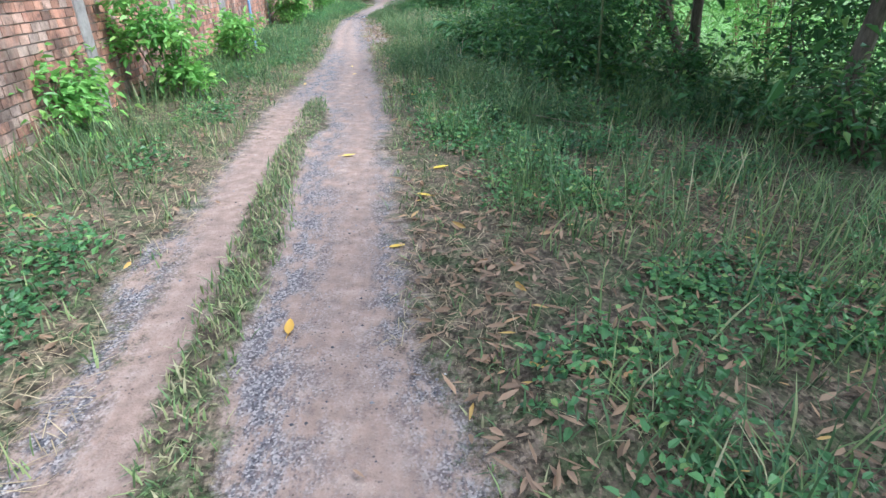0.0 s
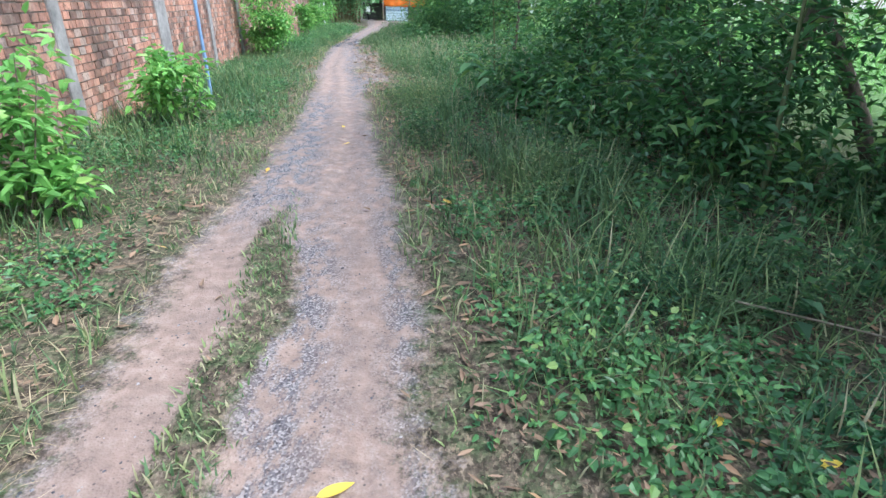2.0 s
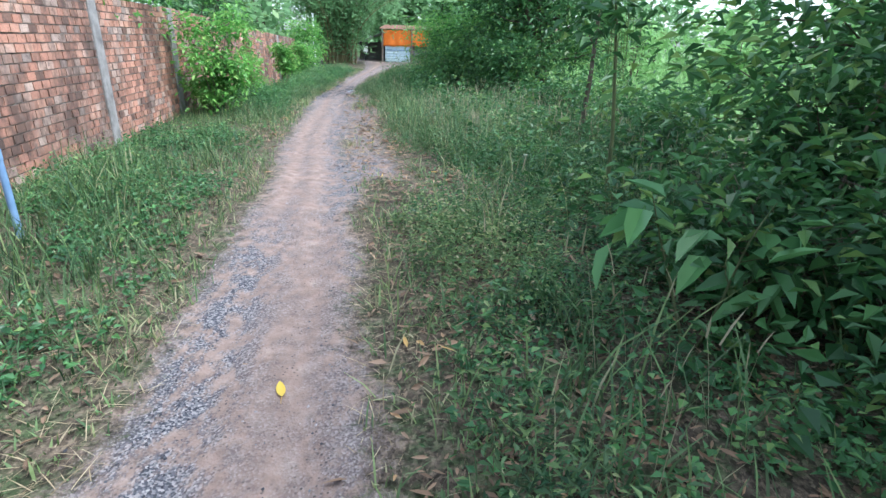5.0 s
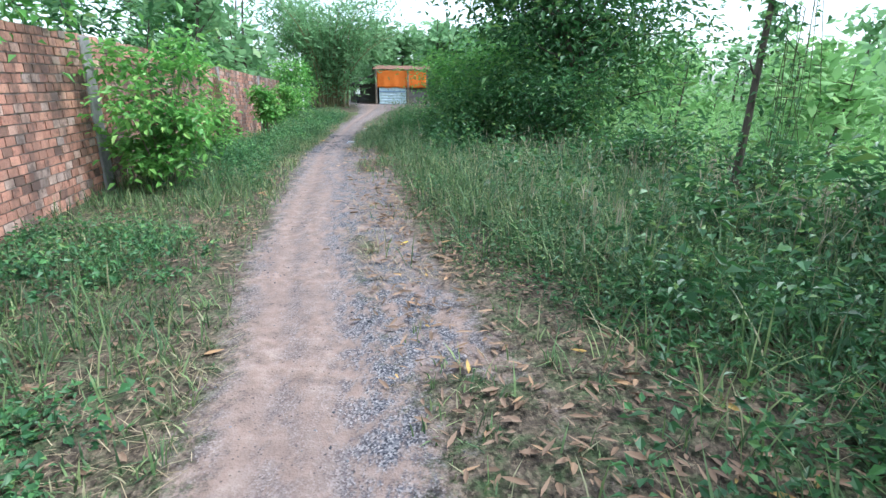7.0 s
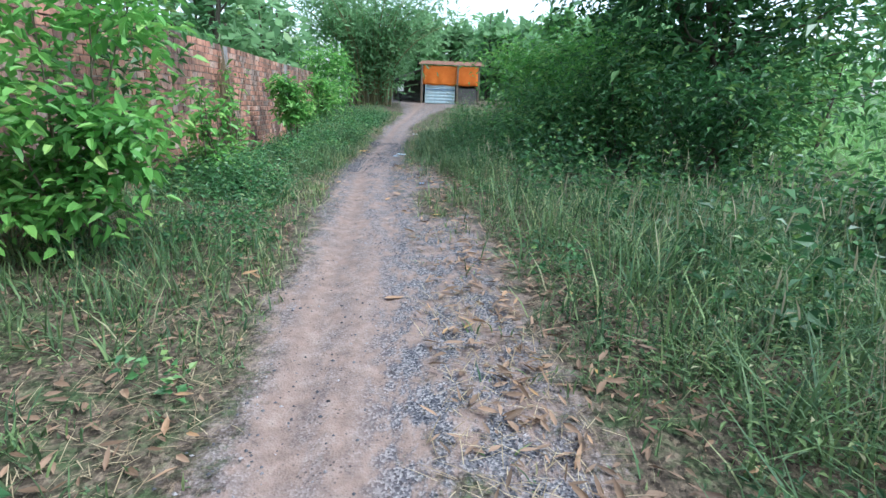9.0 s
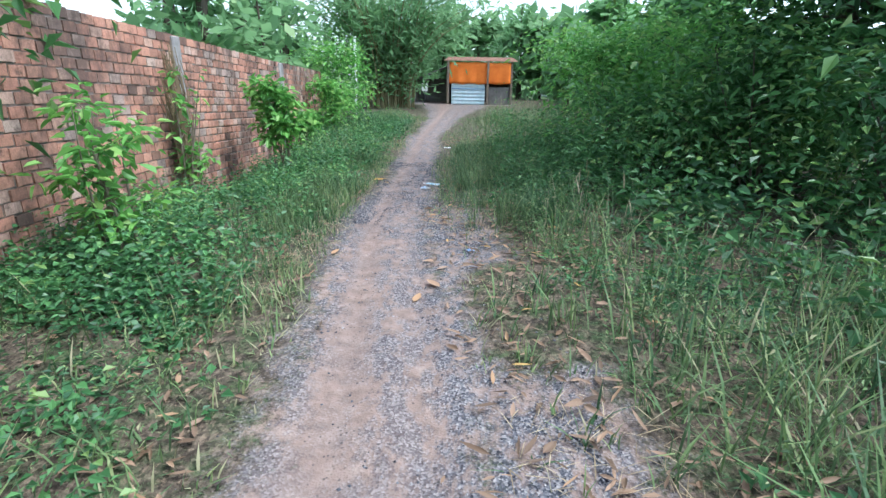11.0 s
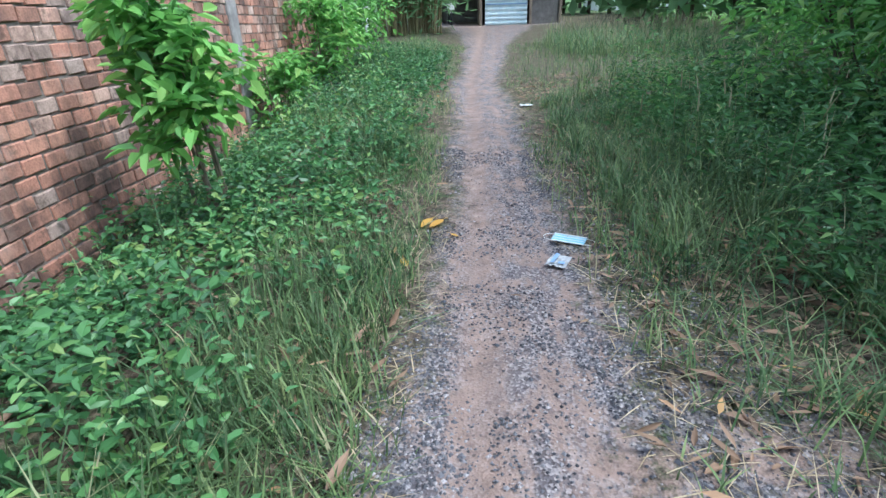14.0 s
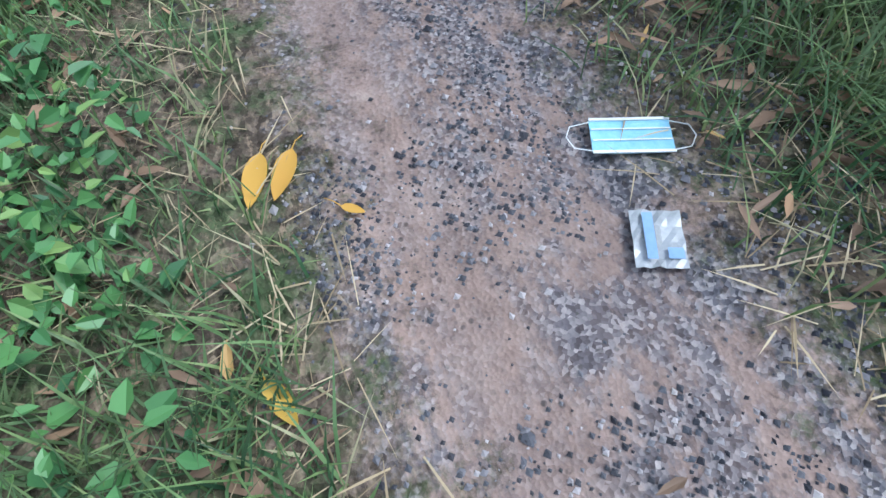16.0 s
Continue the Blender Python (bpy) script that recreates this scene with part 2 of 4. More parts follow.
def hash01(ix, iy, seed):
    v = np.sin(ix * 127.1 + iy * 311.7 + seed * 74.7) * 43758.5453
    return v - np.floor(v)


def vnoise(x, y, scale, seed=0):
    """Smooth value noise, 0 to 1."""
    x, y = np.asarray(x) * scale, np.asarray(y) * scale
    ix, iy = np.floor(x), np.floor(y)
    fx, fy = x - ix, y - iy
    fx, fy = fx * fx * (3 - 2 * fx), fy * fy * (3 - 2 * fy)
    a, b = hash01(ix, iy, seed), hash01(ix + 1, iy, seed)
    c, d = hash01(ix, iy + 1, seed), hash01(ix + 1, iy + 1, seed)
    return (a * (1 - fx) + b * fx) * (1 - fy) + (c * (1 - fx) + d * fx) * fy


def step(v, a, b):
    t = np.clip((np.asarray(v) - a) / (b - a), 0, 1)
    return t * t * (3 - 2 * t)


# ---- the plan: the track's two edges, the grass strip on its crown, the wall's line ----
EDGE_Y = [-6, 1.3, 2.1, 3.4, 4.6, 6.9, 8.7, 10.3, 13.3, 15.5, 18, 21, 24.3, 28, 32, 38, 43, 46]
EDGE_L = [-1.2, -1.41, -1.6, -1.8, -2.04, -2.33, -2.4, -2.46, -2.85, -3.15, -3.6, -4.0, -4.34, -4.4, -4.6, -4.7, -5.2, -6.6]
EDGE_R = [0.5, 0.18, -0.2, -0.34, -0.45, -0.8, -1.0, -1.34, -1.8, -2.13, -2.66, -2.95, -3.5, -3.72, -3.85, -3.6, -3.0, -1.2]
CROWN_Y, CROWN_L, CROWN_R = [-6, 1.3, 2.1, 3.4, 4.6, 6.9, 8.4], [-0.7, -1.08, -1.26, -1.40, -1.60, -1.86, -1.9], [-0.4, -0.80, -0.97, -1.07, -1.33, -1.52, -1.85]
WALL_Y, WALL_X = [-6, 6.5, 12, 17.4, 19.7, 23.2, 26, 32.6], [-2.4, -4.2, -5.0, -5.78, -6.1, -6.4, -6.52, -6.9]
RISE_Y, RISE = [-6, 19.7, 22, 25.5, 28.2, 32.6], [2.0, 2.0, 1.93, 1.76, 1.62, 1.44]


def edge_l(y): return np.interp(y, EDGE_Y, EDGE_L)
def edge_r(y): return np.interp(y, EDGE_Y, EDGE_R)
def wall_x(y): return np.interp(y, WALL_Y, WALL_X)


def crown(x, y):
    """1 on the grass strip between the two wheel tracks."""
    l, r = np.interp(y, CROWN_Y, CROWN_L), np.interp(y, CROWN_Y, CROWN_R)
    return step(x, l - 0.05, l + 0.05) * (1 - step(x, r - 0.05, r + 0.05)) * (1 - step(y, 7.2, 8.4))


def on_path(x, y):
    x = x + 0.22 * (vnoise(x, y, 1.1, 13) - 0.5) + 0.07 * (vnoise(x, y, 2.6, 14) - 0.5)
    return step(x, edge_l(y) - 0.28, edge_l(y) + 0.32) * (1 - step(x, edge_r(y) - 0.32, edge_r(y) + 0.28)) * (1 - 0.85 * crown(x, y))


def spill(x, y):
    """1 where dark gravel and bare earth spread past the right edge."""
    off = x - edge_r(y)
    return step(off, -0.15, 0.0) * (1 - step(off, 0.35, 0.85)) * step(y, 12.5, 14.5) * (1 - step(y, 24.3, 25.5)) * step(vnoise(x, y, 1.1, 15), 0.3, 0.5)


def height(x, y):
    """The ground's height."""
    x, y = np.asarray(x, dtype=float), np.asarray(y, dtype=float)
    p = on_path(x, y)
    z = 0.05 * (1 - p) * step(np.abs(x - (edge_l(y) + edge_r(y)) / 2), 0.5, 1.5) + 0.03 * crown(x, y)
    z += (1 - p) * 0.05 * (vnoise(x, y, 1.3, 3) - 0.5) + 0.02 * (vnoise(x, y, 3.1, 5) - 0.5)
    mid = (edge_l(y) + edge_r(y)) / 2
    for rut in (-0.18, 0.22):
        z -= 0.028 * p * np.exp(-((x - mid - rut) / 0.09) ** 2) * step(y, 6, 9)
    z += 0.10 * step(y, 38, 46)
    # the verge dips to the foot of the wall
    z -= 0.26 * step(y, 24, 25.6) * (1 - step(y, 29, 32)) * (1 - step(x - wall_x(y), 0.15, 0.95))
    far = step(np.hypot(x + 3, y - 20), 45, 120)
    return z + far * 0.8 * (vnoise(x, y, 0.02, 8) - 0.3)


def spread(lo, hi, step0, out, n):
    core = np.arange(lo, hi + step0 / 2, step0)
    g = np.geomspace(1, out, n)
    return np.concatenate([(lo - g)[::-1], core, hi + g])


# ---- ground ----
gx, gy = spread(-6.6, 1.4, 0.08, 700, 22), spread(-1, 33, 0.17, 700, 26)
X, Y = np.meshgrid(gx, gy)
Z = height(X, Y)
nx, ny = len(gx), len(gy)
idx = np.arange(nx * ny).reshape(ny, nx)
quads = np.stack([idx[:-1, :-1], idx[:-1, 1:], idx[1:, 1:], idx[1:, :-1]], -1).reshape(-1, 4)
xf, yf = X.ravel(), Y.ravel()
l_, r_ = edge_l(yf), edge_r(yf)
u = (xf - l_) / (r_ - l_)
ur = (xf - np.interp(yf, CROWN_Y, CROWN_R)) / (r_ - np.interp(yf, CROWN_Y, CROWN_R))


def lane(v, mid, half): return np.exp(-((v - mid) / half) ** 2)


# how gravelly the track is across its width, stretch by stretch
g_start = np.where(xf < np.interp(yf, CROWN_Y, CROWN_L) + 0.1, 0.05 + 0.9 * (1 - step(u, -0.05, 0.12)), np.clip(0.8 * lane(ur, 0.15, 0.28) + 0.8 * lane(ur, 0.95, 0.18) + 0.1, 0, 1))
g_bend = np.clip(1.0 * lane(u, 0.22, 0.28) + 0.55 * lane(u, 0.95, 0.2) + 0.1, 0, 1)
g_mid = np.clip(0.6 + 0.4 * lane(u, 0.9, 0.25) - 0.6 * lane(u, 0.25, 0.1) - 0.55 * lane(u, 0.55, 0.1), 0, 1)
g_end = np.clip(0.95 - 0.85 * lane(u, 0.33, 0.13) - 0.3 * lane(u, 0.68, 0.1), 0, 1)
k1, k2, k3 = step(yf, 6.8, 8.4), step(yf, 12.5, 14.5), step(yf, 19, 22)
gravel = ((g_start * (1 - k1) + g_bend * k1) * (1 - k2) + g_mid * k2) * (1 - k3) + g_end * k3
outer = step(l_ - xf, -0.2, 0.0) * (1 - step(l_ - xf, 0.05, 0.3)) * (1 - step(yf, 3.5, 6)) * step(vnoise(xf, yf, 1.5, 19), 0.3, 0.5)
gravel = np.maximum(gravel, outer)
gravel = np.maximum(gravel, spill(xf, yf))
field = np.clip(step(xf, 3, 7) + step(-xf, 8, 11) + step(yf, 50, 60) + step(-yf, 3, 9), 0, 1)
thing("ground", raw("ground", np.stack([xf, yf, Z.ravel()], 1), quads, M_EARTH,
                    {"path": np.maximum(on_path(xf, yf), 0.8 * np.maximum(outer, spill(xf, yf))), "gravel": gravel, "field": field}, True),
      label="sandy earth track with gravel, ruts and leaf litter", category="ground", kind="structure")


# ---- plant makers ----
def blades(x, y, z, length, width, lean, tone, mat, name, label, category, curl=0.5):
    """Grass: one bent, tapering blade at every place."""
    n = len(x)
    a = RNG.uniform(0, 2 * np.pi, n)
    d = np.stack([np.cos(a), np.sin(a)], 1)
    s = np.stack([-np.sin(a), np.cos(a)], 1)
    base = np.stack([x, y, z], 1)
    h = length * np.sqrt(np.clip(1 - lean ** 2, 0.02, 1))
    r = length * lean
    v = np.zeros((n, 5, 3))
    for i, (k, w) in enumerate(((0.0, 0.8), (0.5, 1.0), (1.0, 0.12))):
        c = base.copy()
        c[:, :2] += d * (r * k ** (1 + curl))[:, None]
        c[:, 2] += h * (k - 0.22 * curl * k * k)
        off = np.zeros((n, 3))
        off[:, :2] = s * (width * w / 2)[:, None]
        if i < 2:
            v[:, 2 * i], v[:, 2 * i + 1] = c - off, c + off
        else:
            v[:, 4] = c
    q = (np.arange(n) * 5)[:, None]
    f = [q + [0, 1, 3, 2], q + [2, 3, 4]]
    return thing(name, raw(name, v.reshape(-1, 3), f, mat, np.repeat(tone, 5)), label=label, category=category, kind="stuff")


def leaf_arrays(p, d, up, length, width, droop=0.25, fold=0.18, fine=False):
    """Folded, drooping leaves: p base (n, 3), d direction, up rough normal."""
    d = d / np.linalg.norm(d, axis=1, keepdims=True)
    s = np.cross(d, up)
    s /= np.linalg.norm(s, axis=1, keepdims=True) + 1e-9
    u = np.cross(s, d)
    L, W = length[:, None], width[:, None]
    if not fine:
        v = np.stack([p, p + d * L * 0.42 + s * W * 0.5 + u * W * fold, p + d * L - u * L * droop, p + d * L * 0.42 - s * W * 0.5 + u * W * fold], 1)
        q = (np.arange(len(p)) * 4)[:, None]
        return v.reshape(-1, 3), np.concatenate([q + [0, 1, 2], q + [0, 2, 3]])
    v = np.stack([p, p + d * L * 0.28 + s * W * 0.48 + u * W * fold, p + d * L * 0.68 + s * W * 0.38 + u * W * fold * 0.6 - u * L * droop * 0.4, p + d * L - u * L * droop,
                  p + d * L * 0.68 - s * W * 0.38 + u * W * fold * 0.6 - u * L * droop * 0.4, p + d * L * 0.28 - s * W * 0.48 + u * W * fold], 1)
    q = (np.arange(len(p)) * 6)[:, None]
    return v.reshape(-1, 3), np.concatenate([q + [0, 1, 2, 3], q + [0, 3, 4, 5]])


def simple_leaves(p, length, width):
    """Far leaves: one lozenge each, turned any way but mostly flat."""
    n = len(p)
    d = RNG.normal(size=(n, 3)) * (1, 1, 0.6)
    d /= np.linalg.norm(d, axis=1, keepdims=True)
    s = np.cross(d, RNG.normal(size=(n, 3)) * 0.5 + (0, 0, 1))
    s /= np.linalg.norm(s, axis=1, keepdims=True)
    L, W = length[:, None], width[:, None]
    v = np.stack([p - d * L / 2, p + s * W / 2, p + d * L / 2, p - s * W / 2], 1)
    return v.reshape(-1, 3), np.arange(4 * n).reshape(n, 4)


def tubes(lines, sides=6):
    """Tapered round limbs: each line a list of (x, y, z, radius)."""
    V, F, k = [], [], 0
    ang = np.arange(sides) * 2 * np.pi / sides
    for ln in lines:
        ln = np.asarray(ln, dtype=float)
        t = np.gradient(ln[:, :3], axis=0)
        t /= np.linalg.norm(t, axis=1, keepdims=True) + 1e-9
        ref = np.where(np.abs(t[:, 2:3]) > 0.9, [[1.0, 0, 0]], [[0, 0, 1.0]])
        a = np.cross(t, ref)
        a /= np.linalg.norm(a, axis=1, keepdims=True) + 1e-9
        b = np.cross(t, a)
        ring = ln[:, None, :3] + ln[:, None, 3:4] * (a[:, None] * np.cos(ang)[None, :, None] + b[:, None] * np.sin(ang)[None, :, None])
        V.append(ring.reshape(-1, 3))
        m = len(ln)
        i, j = np.meshgrid(np.arange(m - 1), np.arange(sides), indexing="ij")
        jn = (j + 1) % sides
        F.append(k + np.stack([i * sides + j, i * sides + jn, (i + 1) * sides + jn, (i + 1) * sides + j], -1).reshape(-1, 4))
        k += m * sides
    return np.concatenate(V), np.concatenate(F)


def limb(p, d, length, r0, r1, bend=0.25, n=6):
    """A wandering limb that starts at p towards d."""
    pts, p, d = [], np.array(p, dtype=float), np.array(d, dtype=float)
    d /= np.linalg.norm(d)
    for i in range(n):
        k = i / (n - 1)
        pts.append((*p, r0 + (r1 - r0) * k))
        d = d + RNG.normal(size=3) * bend / n + np.array([0, 0, 0.02])
        d /= np.linalg.norm(d)
        p = p + d * length / (n - 1)
    return pts


def plant(name, x, y, trunks, high, wide, leaves, size, mat, bark, label, category, low=0.25, radius=0.03, lean=(0, 0), slim=0.45, group="", clumps=0, droop=0.3, fine=False):
    """A shrub or tree: stems from the ground, limbs off them and clumps of leaves round the limbs."""
    lines, knots = [], []
    fine = fine or size > 0.2
    z0 = float(height(x, y)) - 0.04
    for i in range(trunks):
        a = RNG.uniform(0, 6.28)
        out = 0.0 if trunks == 1 else wide * 0.35
        d = (lean[0] + out / high * np.cos(a) * 1.5, lean[1] + out / high * np.sin(a) * 1.5, 1.0)
        r = radius * RNG.uniform(0.7, 1.15)
        main = limb((RNG.normal() * 0.03 * trunks ** 0.5, RNG.normal() * 0.03 * trunks ** 0.5, 0), d, high * RNG.uniform(0.8, 1.0), r, r * 0.25, 0.35, 9)
        lines.append(main)
        for _ in range(max(3, int((clumps or 14) / trunks))):
            k = RNG.uniform(low, 1.0)
            j = min(int(k * 8), 7)
            p = np.array(main[j][:3]) + (np.array(main[j + 1][:3]) - np.array(main[j][:3])) * (k * 8 - j)
            a = RNG.uniform(0, 6.28)
            reach = wide * 0.5 * RNG.uniform(0.45, 1.1) * (0.55 + 0.6 * np.sin(np.pi * min(1, 0.15 + (k - low) / (1.0001 - low) * 0.8)))
            br = limb(p, (np.cos(a), np.sin(a), RNG.uniform(-0.05, 0.6)), reach, main[j][3] * 0.45, 0.002 + radius * 0.04, 0.6, 5)
            lines.append(br)
            knots += [(*br[q][:3], reach) for q in (2, 3, 4, 4)]
        knots.append((*main[-1][:3], wide * 0.25))
    knots = np.array(knots)
    pick = knots[RNG.integers(0, len(knots), leaves)]
    c = pick[:, :3] + RNG.normal(size=(leaves, 3)) * (0.10 * wide + 0.12 * pick[:, 3:4]) * (1, 1, 0.75)
    c[:, 2] = np.maximum(c[:, 2], 0.06)
    side = x + c[:, 0] - edge_r(y + c[:, 1])
    free = (side > 1.0) | (side < -1.2) | (c[:, 2] > 3.0)
    c, pick = c[free], pick[free]
    leaves = len(c)
    d = RNG.normal(size=(leaves, 3)) * (1, 1, 0.35) + 0.6 * (c - pick[:, :3]) / (wide * 0.2)
    L = size * RNG.uniform(0.6, 1.25, leaves)
    V, F = leaf_arrays(c, d, RNG.normal(size=(leaves, 3)) * 0.35 + (0, 0, 1), L, L * slim, droop, 0.18, fine)
    root = thing(name, None, pose(x, y, z0), label=label, category=category, group=group)
    tv, tf = tubes(lines)
    thing("stem" if category == "shrub" else "trunk", raw("stem", tv, tf, bark, None, True), parent=root)
    # inner leaves get darker tones: the crown's inner shade is painted into the colour
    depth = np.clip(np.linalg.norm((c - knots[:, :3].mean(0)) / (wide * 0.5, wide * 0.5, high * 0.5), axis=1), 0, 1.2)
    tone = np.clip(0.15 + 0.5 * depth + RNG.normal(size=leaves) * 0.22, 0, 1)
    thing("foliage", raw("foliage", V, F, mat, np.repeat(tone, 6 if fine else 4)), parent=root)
    return root


# ---- shared bits: boxes joined into one part ----
def boxes(name, specs, mat, bevel=0.0):
    """One mesh of boxes: (centre, size, turn about z in degrees[, tilt about x, tilt about y])."""
    bm = bmesh.new()
    for c, s, *r in specs:
        r = list(r) + [0] * (3 - len(r))
        m = pose(*c, r[1], r[2], r[0]) @ Matrix.Diagonal((*s, 1))
        bmesh.ops.create_cube(bm, size=1, matrix=m)
    if bevel:
        bmesh.ops.bevel(bm, geom=list(bm.edges), offset=bevel, segments=1, affect="EDGES")
    me = bpy.data.meshes.new(name)
    bm.to_mesh(me)
    bm.free()
    me.materials.append(mat)
    return me


# ---- the brick wall along the track ----
def wall_at(y):
    dy = 0.05
    x = float(wall_x(y))
    t = Vector((float(wall_x(y + dy)) - float(wall_x(y - dy)), 2 * dy, 0)).normalized()
    return x, t


COURSE, LONG, THICK = 0.095, 0.165, 0.10
COURSES = 22


def wall_top(y): return float(np.interp(y, RISE_Y, RISE))


wy = np.arange(-6, 32.61, 0.4)
prof = []
for y in wy:
    x, t = wall_at(y)
    nrm = Vector((t.y, -t.x, 0))
    top = wall_top(y)
    lo = top - COURSES * COURSE - 0.25
    a, b = Vector((x, y, 0)) - nrm * 0.012, Vector((x, y, 0)) - nrm * (THICK + 0.02)
    prof += [(a.x, a.y, lo), (a.x, a.y, top - 0.02), (b.x, b.y, top - 0.02), (b.x, b.y, lo)]
m = len(wy)
fw = [(4 * i + k, 4 * i + (k + 1) % 4, 4 * i + 4 + (k + 1) % 4, 4 * i + 4 + k) for i in range(m - 1) for k in range(4)]
fw += [(3, 2, 1, 0), (4 * m - 4, 4 * m - 3, 4 * m - 2, 4 * m - 1)]
wall = thing("wall_west", raw("wall_west", prof, np.array(fw), M_MORTAR), label="weathered unplastered red brick wall, stained black", category="wall", kind="structure")

# cement piers in the wall
for y, w in ((3.3, 0.22), (6.6, 0.22), (9.9, 0.22), (13.35, 0.5), (16.6, 0.22), (19.75, 0.24), (25.3, 0.17), (29.2, 0.22)):
    x, t = wall_at(y)
    top = wall_top(y)
    thing("pier", boxes("pier", [((0, 0, top / 2 - 0.1), (0.15, w, top + 0.16))], M_CEMENT, 0.012), pose(x - 0.045, y, 0, rz=math.degrees(math.atan2(-t.x, t.y))), parent=wall)

# ---- left verge and right verge: grass ----
def scatter(n, x0, x1, y0, y1, keep):
    x, y = RNG.uniform(x0, x1, n), RNG.uniform(y0, y1, n)
    k = RNG.uniform(0, 1, n) < keep(x, y)
    return x[k], y[k]


def band(n, side, reach, y0, y1, keep, tuft=5, power=1.0):
    """Tufts in a band along one edge of the track: side -1 left, +1 right."""
    y = RNG.uniform(y0, y1, n // tuft)
    o = reach * RNG.uniform(0, 1, n // tuft) ** power
    x = edge_r(y) + o if side > 0 else edge_l(y) - o
    k = RNG.uniform(0, 1, len(x)) < keep(x, y)
    x, y = np.repeat(x[k], tuft), np.repeat(y[k], tuft)
    return x + RNG.normal(size=len(x)) * 0.035, y + RNG.normal(size=len(x)) * 0.035


def left_keep(x, y):
    off = edge_l(y) - x
    d = step(off, -0.22, 0.12) * (x > wall_x(y) + 0.03) * (0.3 + 0.7 * step(vnoise(x, y, 1.1, 11), 0.3, 0.6))
    return d * (0.65 + 0.35 * step(y, 7, 10)) * (1 - 0.7 * step(off, 0.5, 0.9) * step(y, 20.5, 22) * (1 - step(y, 27, 28.5)))


def under_trees(x, y):
    """1 where dense bushes keep the grass away."""
    off = x - edge_r(y)
    return np.maximum(step(off, 1.0, 1.5) * step(y, 21.5, 22.8) * (1 - step(y, 28, 29)), step(off, 1.1, 1.6) * step(y, 8.5, 9.5) * (1 - step(y, 13, 14)))


def right_keep(x, y):
    off = x - edge_r(y)
    d = step(off, -0.2, 0.25) * (0.25 + 0.75 * step(vnoise(x, y, 0.8, 21), 0.32, 0.62))
    bare = step(off, 0.1, 0.5) * (1 - step(off, 1.1, 1.8)) * step(y, 13.2, 14.2) * (1 - step(y, 16.2, 17.2))
    near = (1 - step(y, 3.5, 5.5)) * 0.3 * step(off, 0.6, 1.0)
    bare2 = (1 - step(off, 0.9, 1.6)) * step(y, 21.0, 21.8) * (1 - step(y, 24.0, 24.8))
    return d * (1 - 0.8 * bare) * (1 - near) * (1 - 0.45 * bare2) * (1 - 0.75 * spill(x, y)) * (1 - 0.85 * under_trees(x, y))


def crown_keep(x, y): return crown(x, y) * 0.9


spots_l = band(68000, -1, 2.6, -0.5, 38, left_keep)
spots_r = band(68000, 1, 4.2, -0.5, 38, right_keep)
spots_l = np.concatenate([spots_l, band(19000, -1, 0.75, 22.5, 28.5, lambda x, y: step(edge_l(y) - x, 0.03, 0.15) * (0.35 + 0.65 * step(vnoise(x, y, 1.9, 24), 0.4, 0.62)))], 1)
spots_r = np.concatenate([spots_r, band(5000, 1, 1.5, 24.0, 28.5, lambda x, y: step(x - edge_r(y), -0.05, 0.2) * (0.25 + 0.75 * step(vnoise(x, y, 1.3, 23), 0.35, 0.6)))], 1)
spots_c = scatter(26000, -2.2, -0.2, -1, 8.6, crown_keep)
for (x, y), hmin, hmax, nm, lab in (
        (spots_l, 0.09, 0.46, "verge_grass", "low green grass along the foot of the brick wall"),
        (spots_r, 0.10, 0.52, "verge_grass", "green and drying grass beside the track"),
        (spots_c, 0.10, 0.26, "crown_grass", "short grass strip between the two wheel tracks")):
    n = len(x)
    off = np.maximum(edge_l(y) - x, x - edge_r(y))
    tall = np.clip(0.42 + 0.58 * step(off, 0.1, 1.1), 0, 1) * (0.45 + 1.1 * vnoise(x, y, 1.4, 31))
    L = (hmin + (hmax - hmin) * RNG.uniform(0, 1, n) ** 1.6) * tall
    tone = np.clip(0.46 + RNG.normal(size=n) * 0.3 + 0.35 * (vnoise(x, y, 0.7, 41) - 0.5) + 0.22 * (off < 0.25), 0, 1)
    blades(x, y, height(x, y) - 0.01, L, RNG.uniform(0.005, 0.013, n) * np.where(y > 22.5, 0.62, 1.0), RNG.uniform(0.15, 0.97, n), tone, M_GRASS, nm, lab, "grass")

# tall grass on the right with seed heads
def tall_keep(x, y):
    off = x - edge_r(y)
    d = step(off, 0.7, 1.5) * step(vnoise(x, y, 0.6, 51), 0.3, 0.55)
    bare = (1 - step(off, 1.1, 1.8)) * step(y, 13.2, 14.2) * (1 - step(y, 16.2, 17.2))
    return d * (1 - bare) * step(y, 5.0, 7.5) * (1 - 0.9 * under_trees(x, y))


x, y = band(52000, 1, 5.5, 4, 40, tall_keep, 6)
n = len(x)
blades(x, y, height(x, y) - 0.01, RNG.uniform(0.3, 0.75, n), RNG.uniform(0.007, 0.014, n), RNG.uniform(0.25, 0.92, n),
       np.clip(0.48 + RNG.normal(size=n) * 0.25, 0, 1), M_GRASS, "tall_grass", "tall uncut green grass beside the track", "grass", 0.8)
x, y = band(5200, 1, 5.5, 9, 40, tall_keep, 2)
n = len(x)
hh = RNG.uniform(0.45, 0.75, n)
blades(x, y, height(x, y), hh, np.full(n, 0.004), RNG.uniform(0.05, 0.35, n), RNG.uniform(0.3, 1, n), M_SEED, "grass_stalks", "pale flowering grass stalks", "grass", 0.2)
